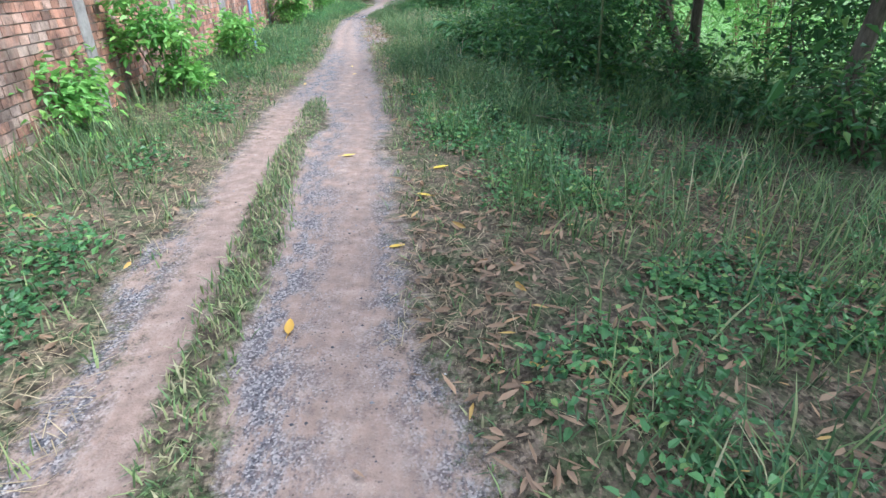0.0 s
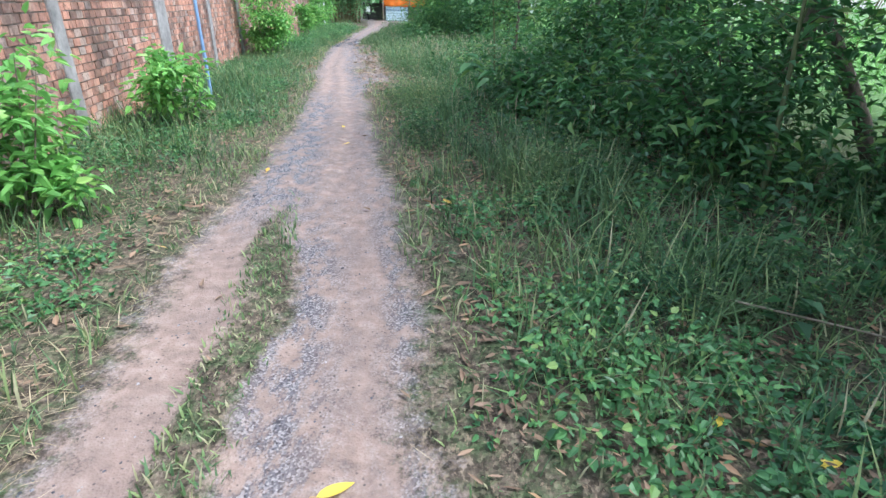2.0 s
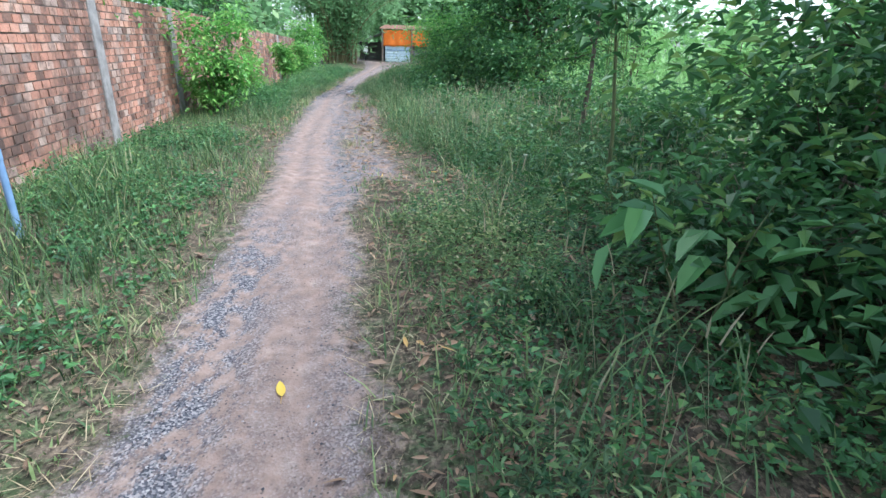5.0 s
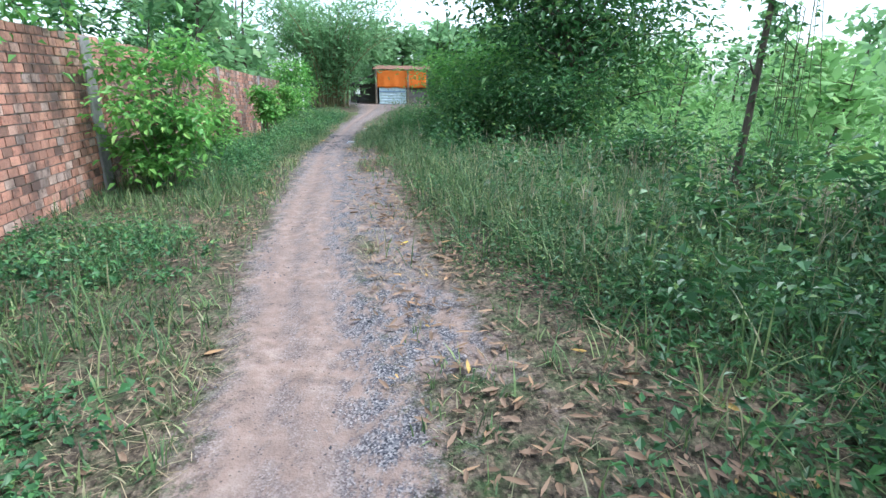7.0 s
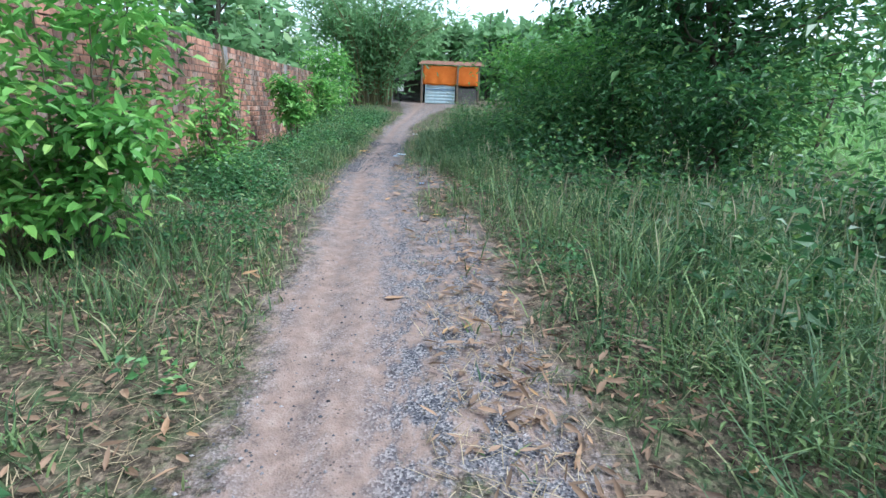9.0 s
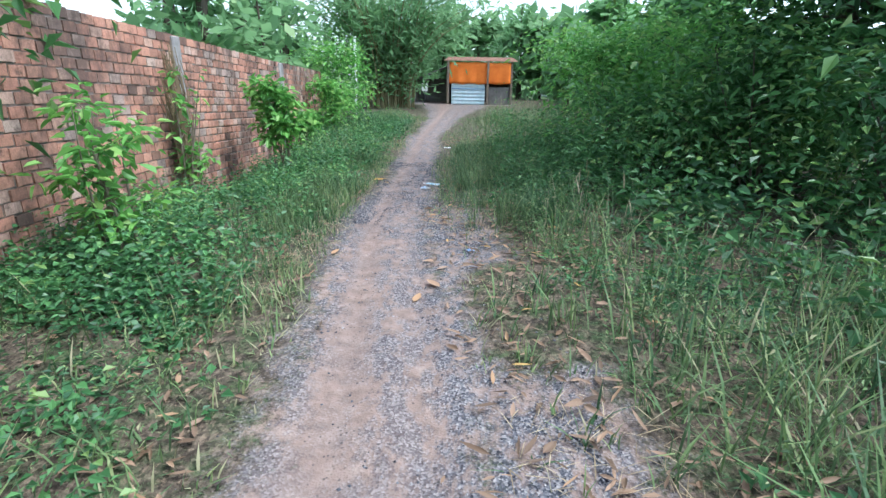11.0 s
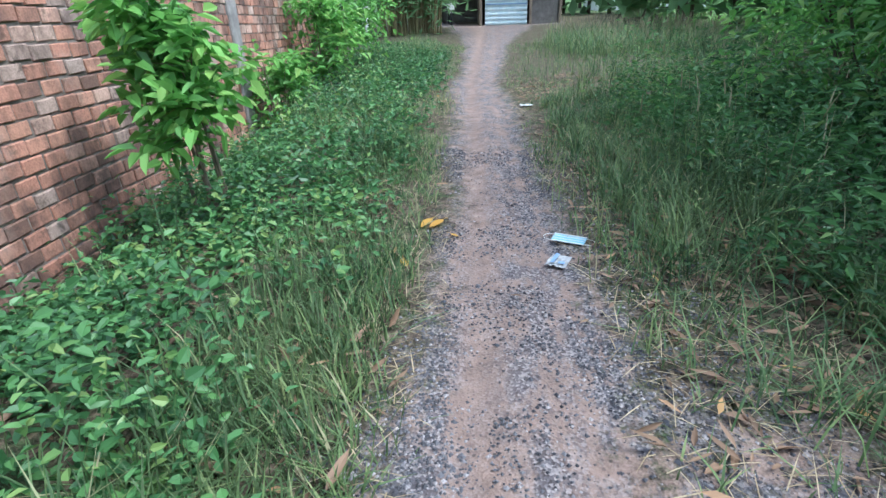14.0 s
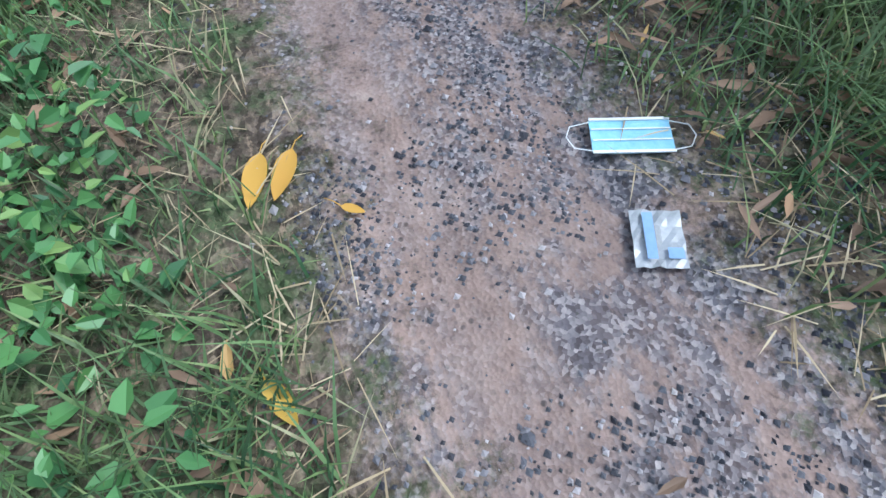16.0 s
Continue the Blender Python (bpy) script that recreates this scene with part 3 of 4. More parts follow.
blades(x + RNG.normal(size=n) * 0.05, y + RNG.normal(size=n) * 0.05, height(x, y) + hh * 0.75, RNG.uniform(0.12, 0.2, n), RNG.uniform(0.006, 0.012, n), RNG.uniform(0.1, 0.6, n), RNG.uniform(0.2, 1, n), M_SEED, "seed_heads", "feathery pale seed heads over the grass", "grass", 0.3)
# the open field
def field_keep(x, y): return step(x - edge_r(y), 3.5 + 2.5 * (y < 13), 5.5 + 2.5 * (y < 13))
x, y = scatter(11000, 0, 20, 6, 52, field_keep)
n = len(x)
blades(x, y, height(x, y) - 0.02, RNG.uniform(0.3, 0.85, n), RNG.uniform(0.04, 0.075, n), RNG.uniform(0.45, 0.95, n),
       np.clip(0.5 + RNG.normal(size=n) * 0.2, 0, 1), M_FIELD, "field_grass", "bright green tall grass of the open field", "grass", 0.8)

# dry straw along the edges
def straw_keep(x, y):
    ol, orr = edge_l(y) - x, x - edge_r(y)
    o = np.maximum(ol, orr)
    return step(o, -0.12, 0.05) * (1 - step(o, 0.35, 1.1)) * step(vnoise(x, y, 1.2, 61), 0.35, 0.65) * (x > wall_x(y) + 0.1)
x, y = scatter(95000, -6, 2.0, 0.5, 32, straw_keep)
n = len(x)
blades(x, y, height(x, y) + 0.004, RNG.uniform(0.05, 0.19, n), RNG.uniform(0.002, 0.005, n), RNG.uniform(0.93, 0.998, n), RNG.uniform(0, 1, n), M_STRAW, "dry_straw", "dry bleached grass lying along the track", "straw", 0.2)


# ---- broad-leaved weeds ----
def weeds(n, side, reach, y0, y1, keep, size, high, mat, name, label, fine=False, slim=(0.4, 0.8)):
    x, y = band(n, side, reach, y0, y1, keep, 2)
    n = len(x)
    per = 7
    z = height(x, y)
    hh = high * RNG.uniform(0.15, 1.15, n) ** 1.5 * (0.35 + 1.3 * vnoise(x, y, 1.9, 71))
    a = RNG.uniform(0, 6.28, (n, per))
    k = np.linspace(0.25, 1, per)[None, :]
    P = np.stack([x[:, None] + 0.05 * np.cos(a), y[:, None] + 0.05 * np.sin(a), z[:, None] + hh[:, None] * k], -1).reshape(-1, 3)
    D = np.stack([np.cos(a), np.sin(a), RNG.uniform(-0.3, 0.9, (n, per))], -1).reshape(-1, 3)
    L = (size * RNG.uniform(0.5, 1.2, (n, per)) * (1.15 - 0.4 * k)).ravel()
    V, F = leaf_arrays(P, D, np.tile((0, 0, 1.0), (len(P), 1)) + RNG.normal(size=P.shape) * 0.5, L, L * RNG.uniform(*slim, len(L)), 0.25, 0.15, fine)
    # tone climbs up each stem, painting shade on low leaves and light on top ones
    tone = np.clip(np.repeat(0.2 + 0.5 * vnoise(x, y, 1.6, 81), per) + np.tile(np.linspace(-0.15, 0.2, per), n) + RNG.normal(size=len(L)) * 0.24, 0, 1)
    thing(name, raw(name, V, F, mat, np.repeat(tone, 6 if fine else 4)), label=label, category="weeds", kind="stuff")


def left_weed(x, y): return (x > wall_x(y) + 0.05) * step(edge_l(y) - x, 0.1, 0.6)
def right_weed(x, y):
    off = x - edge_r(y)
    bare = (1 - step(off, 1.1, 1.8)) * step(y, 13.2, 14.2) * (1 - step(y, 16.2, 17.2))
    return step(off, 0.1 + 0.5 * (y > 15), 0.9 + 0.3 * (y > 15)) * (1 - 0.85 * bare)



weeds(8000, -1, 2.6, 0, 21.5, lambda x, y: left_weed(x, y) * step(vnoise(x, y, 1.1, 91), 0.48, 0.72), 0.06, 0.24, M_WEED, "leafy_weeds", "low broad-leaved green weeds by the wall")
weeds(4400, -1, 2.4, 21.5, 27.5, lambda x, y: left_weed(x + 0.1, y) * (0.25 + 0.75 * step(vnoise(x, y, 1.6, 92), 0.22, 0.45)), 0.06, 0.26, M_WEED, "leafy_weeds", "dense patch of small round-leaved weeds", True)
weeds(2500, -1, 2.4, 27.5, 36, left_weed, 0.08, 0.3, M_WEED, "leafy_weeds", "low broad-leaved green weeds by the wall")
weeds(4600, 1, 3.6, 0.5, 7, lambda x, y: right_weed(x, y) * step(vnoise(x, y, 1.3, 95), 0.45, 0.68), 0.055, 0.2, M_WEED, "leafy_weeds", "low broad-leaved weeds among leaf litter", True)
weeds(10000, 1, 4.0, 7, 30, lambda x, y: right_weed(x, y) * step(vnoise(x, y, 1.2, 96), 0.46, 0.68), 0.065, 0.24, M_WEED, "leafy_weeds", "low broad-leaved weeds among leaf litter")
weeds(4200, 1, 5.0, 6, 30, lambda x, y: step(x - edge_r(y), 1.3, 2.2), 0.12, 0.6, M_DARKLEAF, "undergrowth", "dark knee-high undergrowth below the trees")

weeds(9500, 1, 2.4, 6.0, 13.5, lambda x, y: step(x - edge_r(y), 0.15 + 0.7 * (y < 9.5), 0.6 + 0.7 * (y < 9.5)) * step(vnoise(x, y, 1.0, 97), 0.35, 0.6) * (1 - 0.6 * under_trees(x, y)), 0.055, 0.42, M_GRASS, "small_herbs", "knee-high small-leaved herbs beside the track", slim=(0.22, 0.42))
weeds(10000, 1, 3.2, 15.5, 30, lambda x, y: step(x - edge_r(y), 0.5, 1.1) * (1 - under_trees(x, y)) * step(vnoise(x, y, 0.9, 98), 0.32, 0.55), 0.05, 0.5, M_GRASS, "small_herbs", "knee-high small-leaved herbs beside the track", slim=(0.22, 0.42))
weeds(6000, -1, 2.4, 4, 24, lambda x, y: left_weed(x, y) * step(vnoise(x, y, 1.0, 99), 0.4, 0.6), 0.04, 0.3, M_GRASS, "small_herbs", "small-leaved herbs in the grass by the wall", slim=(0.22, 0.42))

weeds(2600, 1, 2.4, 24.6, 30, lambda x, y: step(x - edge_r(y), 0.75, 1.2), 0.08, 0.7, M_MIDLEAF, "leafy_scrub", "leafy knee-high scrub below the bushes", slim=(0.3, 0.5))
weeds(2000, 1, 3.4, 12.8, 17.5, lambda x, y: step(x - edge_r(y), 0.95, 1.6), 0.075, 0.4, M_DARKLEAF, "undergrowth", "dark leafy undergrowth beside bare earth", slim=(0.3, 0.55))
x, y = band(12000, 1, 1.2, 24.0, 30, lambda x, y: step(x - edge_r(y), 0.18, 0.45) * step(y, 24.0, 25.4) * (0.15 + 0.85 * step(vnoise(x, y, 1.7, 26), 0.35, 0.6)), 6)
n = len(x)
blades(x, y, height(x, y) - 0.01, RNG.uniform(0.12, 0.38, n), RNG.uniform(0.004, 0.009, n), RNG.uniform(0.3, 0.95, n),
       np.clip(0.42 + RNG.normal(size=n) * 0.28, 0, 1), M_GRASS, "tall_grass", "thick green grass leaning over the track's edge", "grass", 0.8)


# ---- fallen leaves ----
def litter_keep(x, y):
    ol, orr = edge_l(y) - x, x - edge_r(y)
    o = np.maximum(ol, orr)
    right = (orr > 0) * step(o, 0.0, 0.3) * (1 - step(o, 2.5, 4.5)) * (0.2 + 0.8 * step(vnoise(x, y, 0.9, 101), 0.3, 0.5))
    left = (ol > 0) * step(o, 0.0, 0.3) * (1 - step(o, 1.4, 2.2)) * 0.55
    return (right + left) * (x > wall_x(y) + 0.1) + 0.006


x, y = scatter(40000, -6.5, 4.0, 0.3, 32, litter_keep)
n = len(x)
a = RNG.uniform(0, 6.28, n)
L = RNG.uniform(0.035, 0.10, n)
V, F = leaf_arrays(np.stack([x, y, height(x, y) + RNG.uniform(0.008, 0.03, n)], 1), np.stack([np.cos(a), np.sin(a), RNG.uniform(-0.06, 0.1, n)], 1),
                   RNG.normal(size=(n, 3)) * 0.3 + (0, 0, 1), L, L * RNG.uniform(0.2, 0.4, n), -0.08, 0.3, True)
thing("leaf_litter", raw("leaf_litter", V, F, M_DEAD, np.repeat(np.clip(RNG.normal(size=n) * 0.22 + 0.4, 0, 0.93), 6)), label="brown curled fallen leaves on the earth", category="leaf litter", kind="stuff")


def big_litter_keep(x, y):
    ol, orr = edge_l(y) - x, x - edge_r(y)
    right = step(orr, -0.05, 0.15) * (1 - step(orr, 0.9, 1.8)) * (0.1 + 0.9 * step(vnoise(x, y, 1.0, 103), 0.45, 0.65)) + 0.8 * spill(x, y)
    right = right + 0.5 * step(orr, 0.5, 1.2) * (1 - step(orr, 2.6, 3.4)) * (1 - step(y, 4.5, 6.5))
    left = step(ol, -0.05, 0.1) * (1 - step(ol, 0.4, 0.9)) * 0.45 * step(vnoise(x, y, 0.8, 104), 0.4, 0.65)
    return right + left


x, y = scatter(26000, -5.5, 3.5, 0.3, 29, big_litter_keep)
n = len(x)
a = RNG.uniform(0, 6.28, n)
L = RNG.uniform(0.05, 0.13, n)
V, F = leaf_arrays(np.stack([x, y, height(x, y) + RNG.uniform(0.01, 0.05, n)], 1), np.stack([np.cos(a), np.sin(a), RNG.uniform(-0.1, 0.2, n)], 1),
                   RNG.normal(size=(n, 3)) * 0.45 + (0, 0, 1), L, L * RNG.uniform(0.14, 0.28, n), -0.12, 0.35, True)
thing("leaf_litter", raw("leaf_litter", V, F, M_DEAD, np.repeat(np.clip(RNG.normal(size=n) * 0.26 + 0.42, 0, 0.95), 6)), label="long brown and tan fallen leaves beside the track", category="leaf litter", kind="stuff")


def fallen_leaf(x, y, size, turn, label, mat, tone):
    """A large single leaf: curled blade with a midrib line and stalk."""
    n = 9
    k = np.linspace(0, 1, n)
    w = size * 0.17 * np.sin(np.pi * k ** 0.8) ** 0.8 + 0.0015
    lift = 0.012 + 0.12 * size * (k - 0.4) ** 2
    V = []
    for i in range(n):
        V += [(size * k[i], -w[i], lift[i] + w[i] * 0.35), (size * k[i], 0, lift[i]), (size * k[i], w[i], lift[i] + w[i] * 0.3)]
    F = [(3 * i + j, 3 * i + j + 1, 3 * i + j + 4, 3 * i + j + 3) for i in range(n - 1) for j in range(2)]
    root = thing("fallen_leaf", raw("fallen_leaf", V, np.array(F), mat, np.full(len(V), tone), True), pose(x, y, float(height(x, y)), rz=turn), label=label, category="leaf", group="large fallen leaves")
    tv, tf = tubes([[(0, 0, lift[0], 0.0015), (-0.02, 0.004, lift[0] + 0.004, 0.0012), (-0.045, 0.01, 0.008, 0.001)]], 5)
    thing("stalk", raw("stalk", tv, tf, mat, np.full(len(tv), 0.1)), parent=root)


# ---- pebbles ----
def stone_keep(x, y):
    p = on_path(x, y)
    side = step(np.abs(x - (edge_l(y) + edge_r(y)) / 2), 0.08, 0.3)
    return p * (0.3 + 0.7 * side) * (0.25 + 0.75 * step(y, 8, 22)) * (0.08 + 0.92 * step(vnoise(x * 1.6, y, 2.6, 111), 0.4, 0.62)) + 0.25 * step(edge_r(y) + 0.7 - x, 0, 0.3) * (x > edge_r(y)) * step(y, 15, 19)


x, y = scatter(75000, -5.2, 0.4, 0.5, 29, stone_keep)
x2, y2 = scatter(90000, -4.8, -3.0, 23.5, 28, stone_keep)
x, y = np.concatenate([x, x2]), np.concatenate([y, y2])
n = len(x)
r = 0.003 + 0.008 * RNG.uniform(0, 1, n) ** 1.6 * (1 + 0.8 * (RNG.uniform(size=n) > 0.96)) * np.where(y > 23.5, 0.75, 1.0)
octa = np.array([(1, 0, 0), (0, 1, 0), (-1, 0, 0), (0, -1, 0), (0, 0, 0.7), (0, 0, -0.7)], dtype=float)
V = np.stack([x, y, height(x, y) + r * 0.15], 1)[:, None, :] + octa[None] * r[:, None, None] * RNG.uniform(0.6, 1.35, (n, 6, 1))
q = (np.arange(n) * 6)[:, None]
F = np.concatenate([q + f for f in ([0, 1, 4], [1, 2, 4], [2, 3, 4], [3, 0, 4])])
thing("gravel", raw("gravel", V.reshape(-1, 3), F, M_STONE, np.repeat(RNG.uniform(0, 1, n) ** 1.4, 6)), label="loose grey gravel trodden into the track", category="gravel", kind="stuff")

# ---- shrubs at the wall ----
for x, y, h, w, nl in ((-4.15, 5.7, 0.85, 0.9, 420), (-3.78, 7.5, 1.35, 0.8, 700), (-4.0, 10.8, 1.0, 0.65, 420), (-5.45, 19.9, 2.1, 1.05, 1100),
                       (-6.3, 24.9, 1.6, 0.3, 60), (-5.75, 26.45, 1.35, 0.5, 480), (-5.55, 22.65, 1.15, 0.5, 170), (-6.45, 31.2, 1.3, 0.8, 500), (-6.75, 33.2, 2.2, 1.5, 1300), (-6.4, 29.4, 1.0, 0.6, 260)):
    plant("wall_shrub", x, y, 6, h, w, int(nl * 2.4), 0.11, M_FRESH, M_PALEBARK, "bright green leafy shrub by the brick wall", "shrub", 0.5 if y == 26.45 else 0.2, 0.014, group="shrubs along the wall", clumps=18, fine=True, slim=0.52)

plant("overhanging_bush", -7.15, 22.2, 4, 2.9, 2.0, 1500, 0.16, M_DARKLEAF, M_BARK, "leafy bush hanging over the brick wall", "shrub", 0.4, 0.03, (0.12, 0), clumps=24)
plant("overhanging_bush", -6.6, 17.6, 4, 3.6, 2.2, 1800, 0.16, M_FRESH, M_BARK, "leafy bush hanging over the brick wall", "shrub", 0.6, 0.03, (-0.05, 0.1), clumps=24)

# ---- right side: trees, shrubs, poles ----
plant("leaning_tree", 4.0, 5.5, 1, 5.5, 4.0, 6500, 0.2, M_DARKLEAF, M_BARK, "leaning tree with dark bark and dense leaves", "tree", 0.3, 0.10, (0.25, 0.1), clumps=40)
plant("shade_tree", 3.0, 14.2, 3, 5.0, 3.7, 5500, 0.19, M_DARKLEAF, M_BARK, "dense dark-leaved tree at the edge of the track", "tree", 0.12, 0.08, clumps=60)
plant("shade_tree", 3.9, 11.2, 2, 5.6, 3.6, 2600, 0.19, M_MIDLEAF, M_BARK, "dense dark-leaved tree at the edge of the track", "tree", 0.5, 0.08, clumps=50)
# three trees added for shade on verge and track, their crowns out of view
plant("added_canopy_tree", 4.0, 8.8, 2, 6.0, 4.2, 2400, 0.27, M_DARKLEAF, M_BARK, "added tall tree whose unseen crown shades the verge", "tree", 0.62, 0.11, (-0.05, 0), clumps=44)
plant("added_canopy_tree", 4.8, 3.2, 2, 6.0, 4.2, 2600, 0.27, M_DARKLEAF, M_BARK, "added tall tree whose unseen crown shades the verge", "tree", 0.5, 0.11, (-0.1, 0), clumps=44)
plant("added_canopy_tree", 4.2, -0.4, 2, 6.2, 4.6, 800, 0.27, M_DARKLEAF, M_BARK, "added tall tree whose unseen crown shades the verge", "tree", 0.5, 0.11, (-0.1, 0), clumps=44)
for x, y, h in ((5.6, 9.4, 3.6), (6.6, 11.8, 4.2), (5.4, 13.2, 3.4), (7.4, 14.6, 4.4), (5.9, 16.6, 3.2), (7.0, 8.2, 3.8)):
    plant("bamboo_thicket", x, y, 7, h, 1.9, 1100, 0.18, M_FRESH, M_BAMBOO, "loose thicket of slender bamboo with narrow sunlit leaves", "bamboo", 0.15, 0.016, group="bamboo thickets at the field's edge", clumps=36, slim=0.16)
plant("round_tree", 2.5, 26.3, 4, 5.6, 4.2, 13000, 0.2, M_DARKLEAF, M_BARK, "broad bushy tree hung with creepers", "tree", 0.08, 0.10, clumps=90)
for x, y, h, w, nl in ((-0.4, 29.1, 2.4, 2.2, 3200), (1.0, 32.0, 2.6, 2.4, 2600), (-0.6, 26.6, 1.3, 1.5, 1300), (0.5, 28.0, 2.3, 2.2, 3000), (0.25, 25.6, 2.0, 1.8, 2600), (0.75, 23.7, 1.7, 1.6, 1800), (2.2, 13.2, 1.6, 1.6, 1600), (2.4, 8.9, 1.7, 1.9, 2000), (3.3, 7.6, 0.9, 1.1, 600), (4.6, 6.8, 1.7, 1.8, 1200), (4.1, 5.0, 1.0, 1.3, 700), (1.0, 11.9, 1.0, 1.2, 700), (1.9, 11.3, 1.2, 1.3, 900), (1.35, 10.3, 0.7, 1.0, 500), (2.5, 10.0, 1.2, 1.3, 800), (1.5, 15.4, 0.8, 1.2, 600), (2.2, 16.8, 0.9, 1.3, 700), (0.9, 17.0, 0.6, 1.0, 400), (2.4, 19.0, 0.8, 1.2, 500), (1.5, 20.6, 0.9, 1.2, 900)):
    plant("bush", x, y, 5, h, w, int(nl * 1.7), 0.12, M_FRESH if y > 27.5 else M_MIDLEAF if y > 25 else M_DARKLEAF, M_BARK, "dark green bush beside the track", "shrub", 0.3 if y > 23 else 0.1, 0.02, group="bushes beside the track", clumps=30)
for x, y, h in ((0.5, 13.7, 3.4), (1.9, 10.6, 3.6), (2.7, 13.2, 3.8), (2.2, 7.9, 3.2), (3.0, 9.8, 3.5)):
    plant("sapling", x, y, 1, h, 0.8 if y > 13.5 else 1.5, 300, 0.14, M_DARKLEAF, M_STEM, "thin sapling with sparse leaves", "tree", 0.45, 0.022, (RNG.normal() * 0.08, RNG.normal() * 0.05), group="saplings", clumps=10)
for x, y, h in ((0.28, 11.4, 0.95), (1.05, 11.3, 0.75), (1.7, 11.4, 0.8)):
    plant("broadleaf_shrub", x, y, 2, h, 0.55, 34, 0.26, M_WEED, M_STEM, "broad-leaved shrub with large glossy leaves", "shrub", 0.35, 0.011, group="broad-leaved shrubs", clumps=8, slim=0.4)

# dead slim trunk hung with dry creepers
root = thing("dead_trunk", None, pose(1.42, 18.1, float(height(1.42, 18.1)) - 0.05), label="slim dark dead trunk hung with thin creepers", category="tree")
lines = [[(0, 0, 0, 0.055), (0.01, 0, 0.5, 0.045), (0.05, 0.02, 1.1, 0.038), (0.05, 0.0, 1.7, 0.034), (0.08, 0.02, 2.3, 0.03), (0.05, 0.0, 3.2, 0.024)],
         [(0.05, 0, 1.55, 0.02), (-0.04, -0.03, 1.64, 0.012), (-0.08, -0.04, 1.72, 0.006)]]
tv, tf = tubes(lines, 8)
thing("trunk", raw("trunk", tv, tf, M_BARK, None, True), parent=root)
lines = []
for i in range(14):
    a0, x1 = RNG.uniform(1.4, 2.9), RNG.uniform(0.2, 0.75)
    lines.append([(0.18, 0, a0, 0.005), (0.18 + x1 * 0.5, RNG.normal() * 0.05, a0 - RNG.uniform(0.0, 0.3), 0.005), (0.12 + x1 * 0.75, RNG.normal() * 0.08, a0 * 0.55, 0.004), (0.1 + x1 * 0.6, RNG.normal() * 0.1, max(0.05, a0 * 0.15), 0.003)])
tv, tf = tubes(lines, 4)
thing("creeper", raw("creeper", tv, tf, M_STEM, None, True), parent=root)
c = np.array([p[:3] for ln in lines for p in ln])
c = np.concatenate([c, np.stack([np.full(40, 0.04), np.zeros(40), np.linspace(0.2, 3.1, 40)], 1)])
c = c[RNG.integers(0, len(c), 520)] + RNG.normal(size=(520, 3)) * (0.09, 0.09, 0.16)
c[:, 2] = np.maximum(c[:, 2], 0.08)
L = RNG.uniform(0.05, 0.11, 520)
V, F = leaf_arrays(c, RNG.normal(size=(520, 3)) * (1, 1, 0.5), RNG.normal(size=(520, 3)) * 0.4 + (0, 0, 1), L, L * 0.55, 0.3)
thing("creeper_leaves", raw("creeper_leaves", V, F, M_MIDLEAF, np.repeat(RNG.uniform(0, 1, 520), 4)), parent=root, label="small green creeper leaves")

# bare sticks
for pts, lab in (([(1.57, 12.4, 0, 0.013), (1.75, 12.5, 0.9, 0.011), (1.98, 12.6, 2.0, 0.008), (2.1, 12.6, 2.8, 0.006)], "thin bare upright stick among the undergrowth"),
                 ([(1.0, 6.1, 0.2, 0.007), (1.6, 5.9, 0.14, 0.006), (2.3, 5.6, 0.07, 0.004)], "thin dry stick lying in the grass"),
                 ([(0.6, 9.0, 0.25, 0.006), (1.1, 8.8, 0.22, 0.005), (1.7, 8.4, 0.10, 0.003)], "thin dry stick lying in the grass")):
    tv, tf = tubes([pts], 6)
    tv = tv - (pts[0][0], pts[0][1], 0)
    thing("stick", raw("stick", tv, tf, M_PALEBARK, None, True), pose(pts[0][0], pts[0][1], 0), label=lab, category="stick", group="sticks")

# blue plastic pipe leaning by the wall
tv, tf = tubes([[(0, 0, -0.1, 0.026), (-0.012, 0.02, 0.5, 0.026), (-0.035, 0.04, 1.1, 0.026), (-0.04, 0.05, 1.75, 0.026)]], 14)
tv2, tf2 = tubes([[(-0.018, 0.024, 0.66, 0.031), (-0.021, 0.027, 0.74, 0.031)]], 14)
pipe = thing("water_pipe", None, pose(-4.36, 12.85, 0), label="blue plastic pipe standing by the brick wall", category="pipe")
thing("tube", raw("tube", tv, tf, M_BLUEPIPE, None, True), parent=pipe)
thing("collar", raw("collar", tv2, tf2, M_BLUEPIPE, None, True), parent=pipe)

# dried creeper on the wall
root = thing("dried_creeper", None, pose(-6.4, 25.12, 0), label="dried grey-brown creeper clinging to the bricks", category="vine")
lines = []
for i in range(64):
    y0, top = RNG.normal() * 0.07, RNG.uniform(0.9, 1.72)
    lines.append([(0.0 + RNG.uniform(0, 0.03), y0 * 1.6 + 0.1, RNG.uniform(0.0, 0.5), 0.006), (RNG.uniform(0, 0.04) - 0.02, y0 + RNG.normal() * 0.05, top * 0.5, 0.008), (-0.03 + RNG.uniform(0, 0.05), y0 * 1.3 + RNG.normal() * 0.05 - 0.05, top * 0.8, 0.006), (-0.04 + RNG.uniform(0, 0.05), y0 * 1.5 - 0.1, top, 0.004)])
tv, tf = tubes(lines, 4)
thing("stem", raw("stem", tv, tf, M_STRAW, np.full(len(tv), 0.1)), parent=root)

